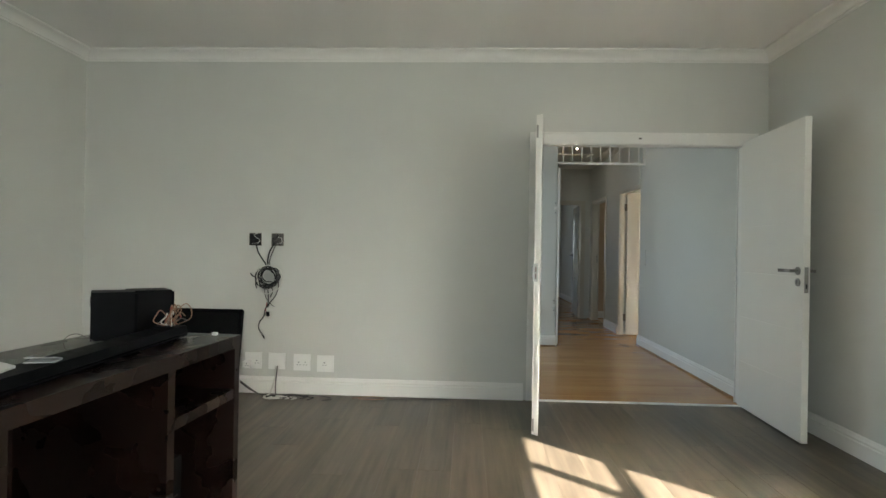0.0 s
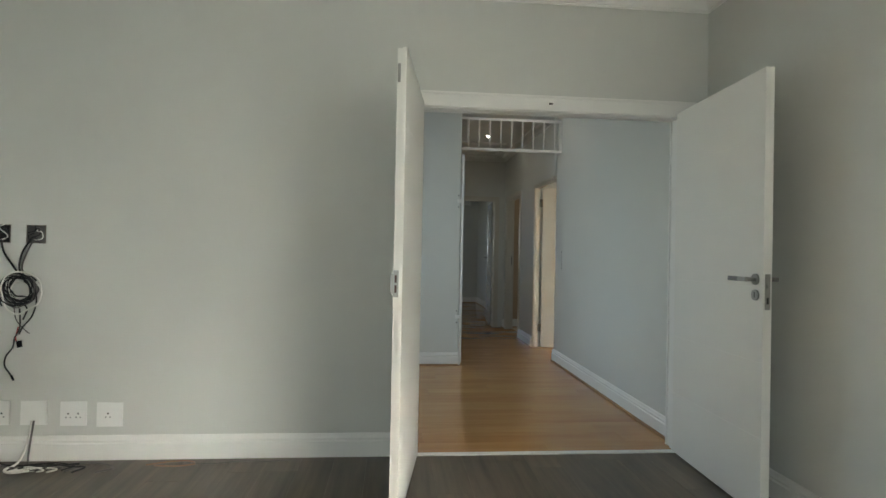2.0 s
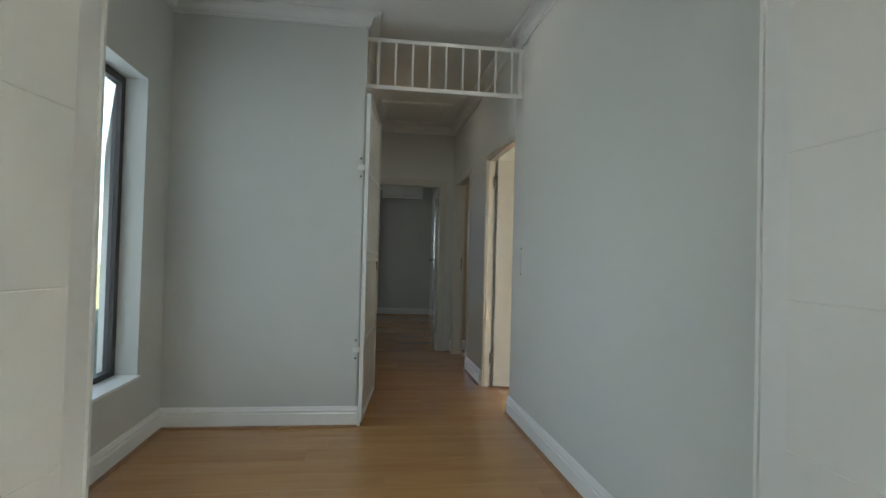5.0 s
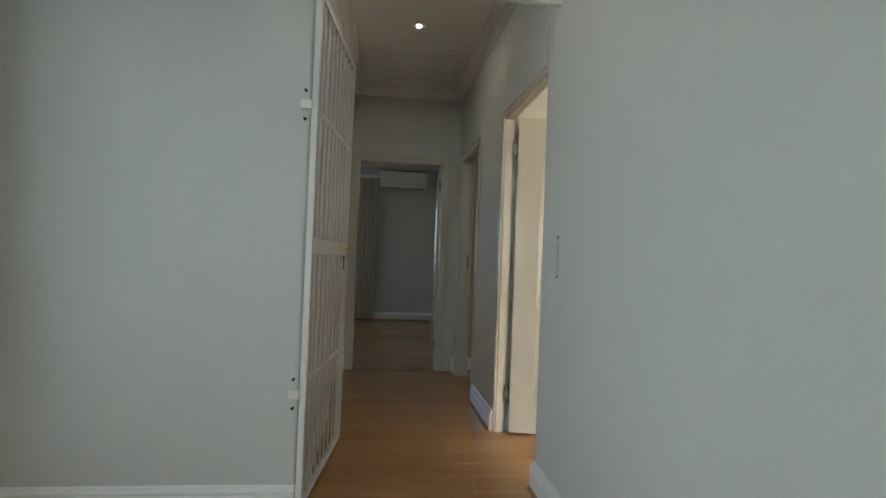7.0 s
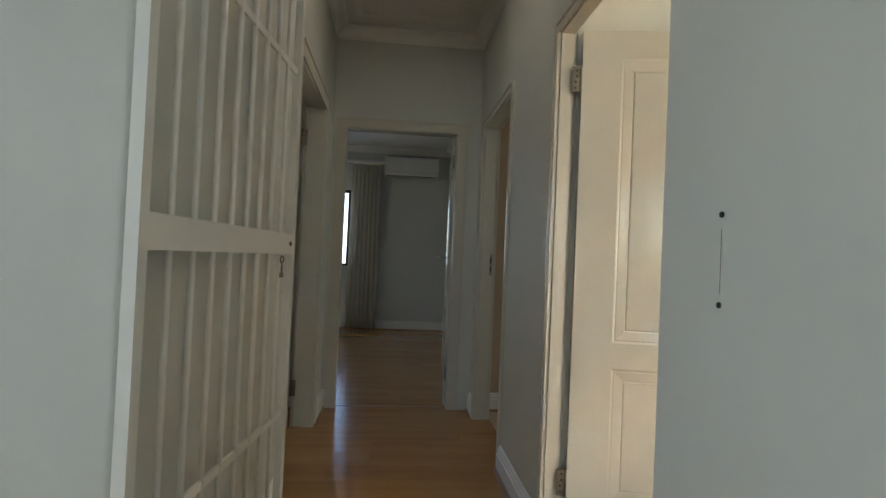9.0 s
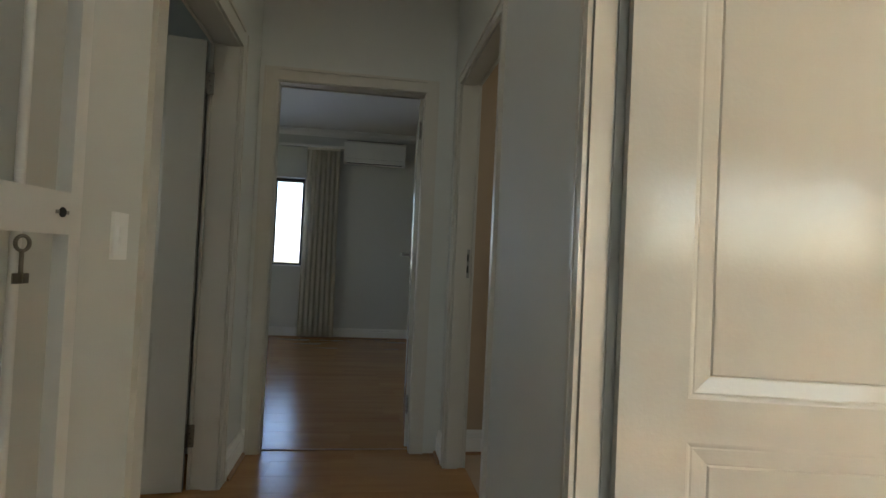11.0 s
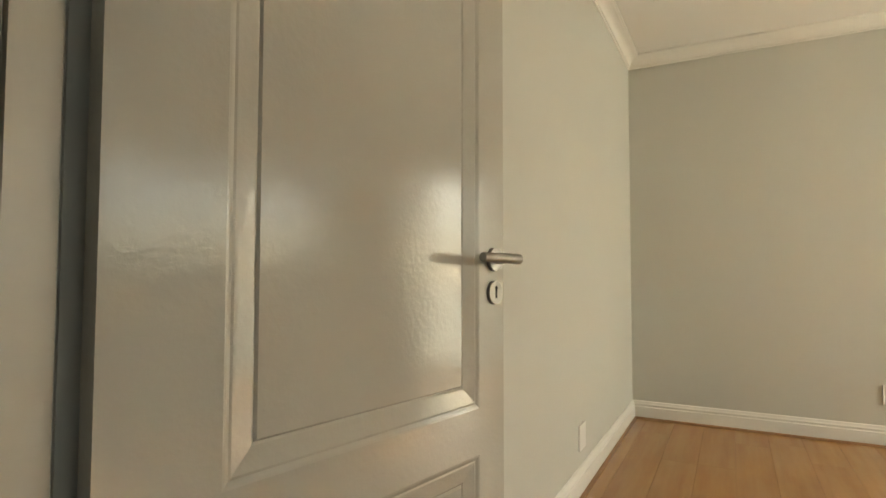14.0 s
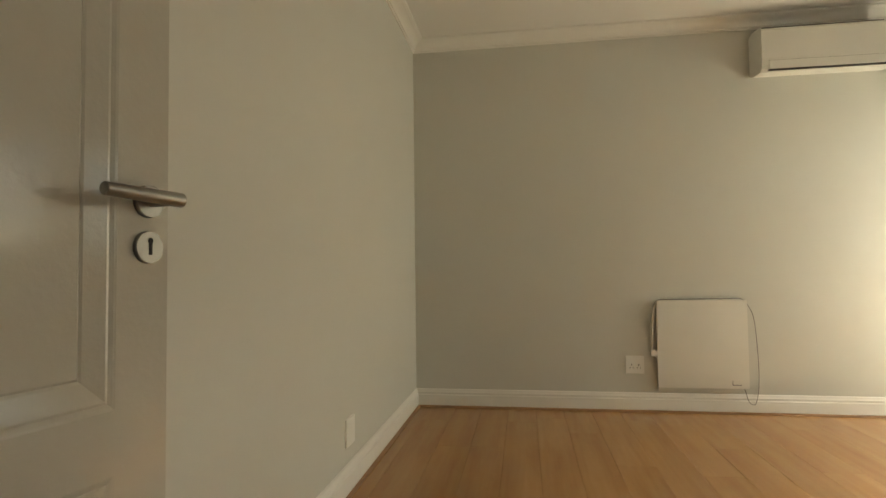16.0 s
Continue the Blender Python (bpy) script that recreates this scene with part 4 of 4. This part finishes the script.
dvr = thing("set_top_box", CAB @ pose(0.36, -0.28, 0.06), "dark grey box inside the cabinet", "set-top box")
part("case", boxed((-0.08, -0.20, 0), (0.08, 0.20, 0.34), 0.005), BLACK, dvr)
part("front_slot", boxed((-0.06, 0.199, 0.20), (0.06, 0.2015, 0.206)), DARK, dvr)


def speaker(u, v, turn, label):
    s = thing("speaker", CAB @ pose(u, v, CT, 0, 0, turn), label, "loudspeaker", "speakers on the cabinet")
    part("case", boxed((-0.070, -0.075, 0.004), (0.070, 0.068, 0.185), 0.006), BLACK, s)
    part("grille", boxed((-0.064, 0.066, 0.012), (0.064, 0.078, 0.178), 0.004), CLOTH_DARK, s, "black cloth grille")
    part("terminal", boxed((-0.022, -0.078, 0.128), (0.022, -0.0745, 0.165), 0.001), CABLE_GREY, s)
    for x in (-0.05, 0.05):
        part("foot", rodded((x, 0.0, 0), (x, 0.0, 0.006), 0.008, seg=10), DARK, s)
    return s


speaker(0.20, -0.420, 38, "black bookshelf speaker standing on the cabinet")
speaker(0.070, -0.360, 46, "black bookshelf speaker turned away on the cabinet")

bar = thing("soundbar", CAB @ pose(0.10, -0.225, CT, 0, 0, 6), "long black soundbar lying on the cabinet", "soundbar")
bm = bmesh.new()
prof = [(-0.045, 0.004), (0.045, 0.004), (0.050, 0.020), (0.042, 0.045), (-0.030, 0.050), (-0.045, 0.040)]
ends = [[bm.verts.new((u, v, z)) for v, z in prof] for u in (0, 1.02)]
for k in range(6):
    bm.faces.new((ends[0][k], ends[0][(k + 1) % 6], ends[1][(k + 1) % 6], ends[1][k]))
bm.faces.new(ends[0][::-1])
bm.faces.new(ends[1])
part("body", finish(bm, 0.003), BLACK, bar)
part("grille_slot", boxed((0.08, 0.0465, 0.012), (0.94, 0.0505, 0.017)), CLOTH_DARK, bar)
for u in (0.12, 0.90):
    part("foot", boxed((u - 0.03, -0.03, 0), (u + 0.03, 0.03, 0.005)), DARK, bar)

coil = thing("speaker_wire", CAB @ pose(0.155, -0.215, CT + 0.046), "loose tangle of clear copper speaker wire on the soundbar", "cables")
rnd = random.Random(4)
for k in range(16):
    a, rise, reach = rnd.uniform(-0.6, 3.7), rnd.uniform(0.02, 0.085), rnd.uniform(0.035, 0.075)
    ca, sa = math.cos(a), math.sin(a)
    pts = [(0.035 * rnd.uniform(-1, 1), 0.03 * rnd.uniform(-1, 1), 0.006),
           (0.3 * reach * ca, 0.3 * reach * sa, 0.010 + 0.55 * rise),
           (0.75 * reach * ca, 0.75 * reach * sa, 0.010 + rise),
           (1.05 * reach * ca, 1.05 * reach * sa, 0.010 + 0.75 * rise)]
    if k % 2:
        pts += [(0.95 * reach * ca + 0.02 * sa, 0.95 * reach * sa - 0.02 * ca, 0.008 + 0.3 * rise), (0.4 * reach * ca, 0.4 * reach * sa, 0.008)]
    part("wire", tubed(pts, 0.0020, 6, 6), (CABLE_COPPER, CABLE_COPPER, CABLE_RED, CABLE_COPPER, CABLE_WHITE, CABLE_COPPER, CABLE_GREY)[k % 7], coil)
lead = thing("white_lead", CAB @ pose(0.06, -0.15, CT), "short lead with a white plug on the cabinet", "cables")
part("wire", tubed([(0.10, -0.02, 0.005), (0.05, 0.01, 0.006), (0.0, 0.03, 0.006), (-0.02, 0.05, 0.008)], 0.003, 6, 6), CABLE_GREY, lead)
part("plug", boxed((-0.028, 0.048, 0.0), (-0.014, 0.068, 0.012), 0.003), PLASTIC, lead)
lead2 = thing("thin_wire", CAB @ pose(0.42, -0.40, CT), "thin pale wire looping over the cabinet top", "cables")
part("wire", tubed([(0.06, 0.02, 0.003), (0.02, -0.02, 0.035), (-0.04, -0.02, 0.045), (-0.08, 0.03, 0.004)], 0.0014, 6, 6), CABLE_GREY, lead2)

for u, v, a, w, d, hh, mt, nm, lb, ct in (
    (0.86, -0.26, 70, 0.055, 0.15, 0.016, BLACK, "remote_control", "slim black remote control on the cabinet", "remote control"),
    (0.70, -0.36, -12, 0.070, 0.14, 0.010, BLACK_GLOSS, "mobile_device", "small glossy black device on the cabinet", "device"),
    (1.02, -0.150, -74, 0.075, 0.19, 0.004, PAPER, "leaflet", "folded white leaflet lying on the soundbar", "leaflet"),
    (0.835, -0.140, 20, 0.045, 0.075, 0.003, PAPER, "card", "small white card lying on the soundbar", "card"),
):
    o = thing(nm, CAB @ pose(u, v, CT + (0.049 if mt is PAPER else 0), 0, 0, a), lb, ct)
    part("body", boxed((-w / 2, -d / 2, 0), (w / 2, d / 2, hh), 0.004), mt, o)
    if nm == "remote_control":
        for k in range(5):
            part("button", boxed((-0.015, -0.06 + k * 0.022, hh - 0.001), (0.015, -0.048 + k * 0.022, hh + 0.002), 0.001), CABLE_GREY, o)
    elif nm == "leaflet":
        part("flap", boxed((0, -d / 2, 0), (w, d / 2, 0.002), 0.0, pose(-w / 2, 0, hh, 0, -17, 0)), PAPER, o)
    elif nm == "card":
        part("flap", boxed((0, -d / 2, 0), (w, d / 2, 0.002), 0.0, pose(-w / 2, 0, hh, 0, -14, 0)), PAPER, o)
    else:
        part("screen", boxed((-w / 2 + 0.005, -d / 2 + 0.008, hh), (w / 2 - 0.005, d / 2 - 0.008, hh + 0.001)), BLACK_GLOSS, o)

# ---- threshold between the two floors ----
th = thing("threshold_strip", pose(0, 4.125, 0), "pale metal strip where the vinyl meets the laminate", "threshold", kind="structure")
part("strip", boxed((OPEN_X[0] + 0.030, -0.018, 0.0), (OPEN_X[1] - 0.030, 0.022, 0.006), 0.002), CABLE_WHITE, th)
th2 = thing("threshold_strip", pose(0, 9.72, 0), "dark joint strip under the end room door", "threshold", kind="structure")
part("strip", boxed((ED[0] + 0.030, -0.010, 0.0), (ED[1] - 0.030, 0.010, 0.004), 0.001), BEAD, th2)

# ---- bedroom: heater and air conditioner ----
heater = thing("wall_heater", pose(6.92, 5.800, 0.175, 0, 0, 90), "thin white square panel heater fixed to the wall", "heater")
part("panel", boxed((-0.295, 0.022, 0.0), (0.295, 0.034, 0.600), 0.003), HEATER, heater)
for u in (-0.25, 0.25):
    for z in (0.05, 0.55):
        part("standoff", rodded((u, 0.0, z), (u, 0.024, z), 0.009, seg=12), DARK, heater)
part("cord", tubed([(0.298, 0.020, 0.230), (0.318, 0.018, 0.26), (0.322, 0.016, 0.38), (0.318, 0.016, 0.52), (0.29, 0.018, 0.597), (0.20, 0.022, 0.606), (0.0, 0.024, 0.609), (-0.20, 0.024, 0.612), (-0.268, 0.020, 0.606), (-0.31, 0.010, 0.56), (-0.345, 0.008, 0.47), (-0.362, 0.008, 0.25), (-0.364, 0.010, 0.05), (-0.350, 0.012, -0.06), (-0.325, 0.030, -0.105), (-0.290, 0.030, -0.090), (-0.275, 0.020, -0.03), (-0.265, 0.012, 0.010)], 0.0020, 7, 8), CABLE_GREY, heater, "thin grey cord")
part("cord_loop", tubed([(0.300, 0.02, 0.20), (0.325, 0.02, 0.24), (0.328, 0.018, 0.36), (0.318, 0.018, 0.50), (0.300, 0.018, 0.57)], 0.008, 8, 6), CABLE_WHITE, heater)
part("plug", boxed((0.285, 0.004, 0.215), (0.335, 0.030, 0.255), 0.005), PLASTIC, heater)
part("badge", boxed((-0.245, 0.0335, 0.022), (-0.190, 0.0350, 0.026)), CABLE_GREY, heater)
part("badge", boxed((-0.190, 0.0335, 0.022), (-0.186, 0.0350, 0.055)), CABLE_GREY, heater)


def air_conditioner(m, width, label):
    """A split unit: u along the wall, v out of it, z up from its underside."""
    a = thing("air_conditioner", m, label, "air conditioner", "air conditioners")
    prof = [(0, 0.03), (0, 0.300), (0.06, 0.318), (0.165, 0.305), (0.205, 0.280), (0.212, 0.085), (0.200, 0.020), (0.170, 0.004), (0.060, 0.012)]
    bm = bmesh.new()
    ends = [[bm.verts.new((u, v, z)) for v, z in prof] for u in (-width / 2, width / 2)]
    n = len(prof)
    for k in range(n):
        bm.faces.new((ends[0][k], ends[0][(k + 1) % n], ends[1][(k + 1) % n], ends[1][k]))
    bm.faces.new(ends[0][::-1])
    bm.faces.new(ends[1])
    part("body", finish(bm, 0.006), AIRCON, a)
    part("flap", boxed((-width / 2 + 0.045, 0.196, 0.014), (width / 2 - 0.045, 0.213, 0.070), 0.004, None), AIRCON, a, "closed white air flap")
    part("flap_gap", boxed((-width / 2 + 0.042, 0.180, 0.009), (width / 2 - 0.042, 0.2105, 0.0145)), DARK, a)
    part("flap_gap", boxed((-width / 2 + 0.042, 0.205, 0.068), (width / 2 - 0.042, 0.2118, 0.0715)), DARK, a)
    part("intake", boxed((-width / 2 + 0.03, 0.03, 0.306), (width / 2 - 0.03, 0.15, 0.3175)), CABLE_GREY, a)
    return a


air_conditioner(pose(6.92, 5.025, 2.285, 0, 0, 90), 0.80, "white wall-mounted air conditioner high on the wall")
air_conditioner(pose(2.43, 14.0, 2.290, 0, 0, 180), 0.80, "white wall-mounted air conditioner beside the curtain")

# ---- curtains ----


def curtain(m, width, height, folds, label, depth=0.045):
    c = thing("curtain", m, label, "curtain", "curtains")
    bm = bmesh.new()
    nu, nz = folds * 10, 14
    rnd = random.Random(folds)
    amp = [rnd.uniform(0.7, 1.2) for _ in range(folds + 1)]
    grid = []
    for i in range(nz + 1):
        z = height * i / nz
        flare = 1.0 + 0.10 * (1 - i / nz)
        rowv = []
        for k in range(nu + 1):
            u = k / nu
            f = u * folds
            a = amp[int(min(f, folds - 1e-6))] * (0.75 + 0.25 * (1 - i / nz))
            rowv.append(bm.verts.new(((u - 0.5) * width * flare, depth * 0.5 * a * math.sin(2 * math.pi * f) + 0.004 * math.sin(9 * u + 3 * z), z)))
        grid.append(rowv)
    for r0, r1 in zip(grid, grid[1:]):
        for k in range(nu):
            bm.faces.new((r0[k], r0[k + 1], r1[k + 1], r1[k]))
    bmesh.ops.solidify(bm, geom=bm.faces[:], thickness=0.003)
    part("cloth", finish(bm, 0, True), CURTAIN, c)
    part("heading", boxed((-width / 2, -0.012, height - 0.002), (width / 2, 0.012, height + 0.030), 0.003), CURTAIN, c)
    return c


curtain(pose(1.770, 13.92, 0.02), 0.42, 2.44, 7, "cream full-length pleated curtain beside the window")
# second curtain is unseen, added next to the made-up glazed door
curtain(pose(5.78, 4.36, 0.02), 0.42, 2.40, 8, "cream full-length pleated curtain, unseen, beside the added glazed door", 0.10)
rail = thing("curtain_rail", pose(0.7, 13.90, 2.50), "white curtain rail above the window", "curtain rail")
part("track", boxed((-1.45, -0.02, -0.012), (1.53, 0.03, 0.022), 0.003), TRIM, rail)
for u in (-1.3, 0.0, 1.3):
    part("bracket", boxed((u - 0.015, 0.03, -0.008), (u + 0.015, 0.10, 0.018), 0.002), TRIM, rail)
rail = thing("curtain_rail", pose(4.8, 4.36, 2.45), "white curtain rail above the bedroom window", "curtain rail")
part("track", boxed((-1.7, -0.02, -0.002), (1.95, 0.03, 0.030), 0.003), TRIM, rail)
for u in (-1.5, 0.0, 1.5):
    part("bracket", boxed((u - 0.015, -0.11, 0.002), (u + 0.015, -0.02, 0.026), 0.002), TRIM, rail)

# ---- planks, last ----
plank_floor("floor_living", (LIV[0], LIV[1], LIV[2], 4.13), "y", 0.18, 1.22, VINYL, "grey-brown wood-look vinyl plank floor", 3)
plank_floor("floor_hall", (HALL[0], HALL[1], 4.13, HALL[3]), "x", 0.192, 1.285, OAK, "honey oak laminate floor", 5)
plank_floor("floor_passage", (0.20, 2.92, 6.665, 9.66), "x", 0.192, 1.285, OAK, "honey oak laminate floor", 6)
plank_floor("floor_bedroom", BED, "x", 0.192, 1.285, OAK, "honey oak laminate floor", 7)
plank_floor("floor_end_room", (END[0], END[1], 9.66, END[3]), "x", 0.192, 1.285, OAK, "honey oak laminate floor", 8)
plank_floor("floor_bathroom", (2.92, 4.90, 7.93, 9.66), "x", 0.40, 0.40, WALL_TAN, "tan tiled bathroom floor", 9)
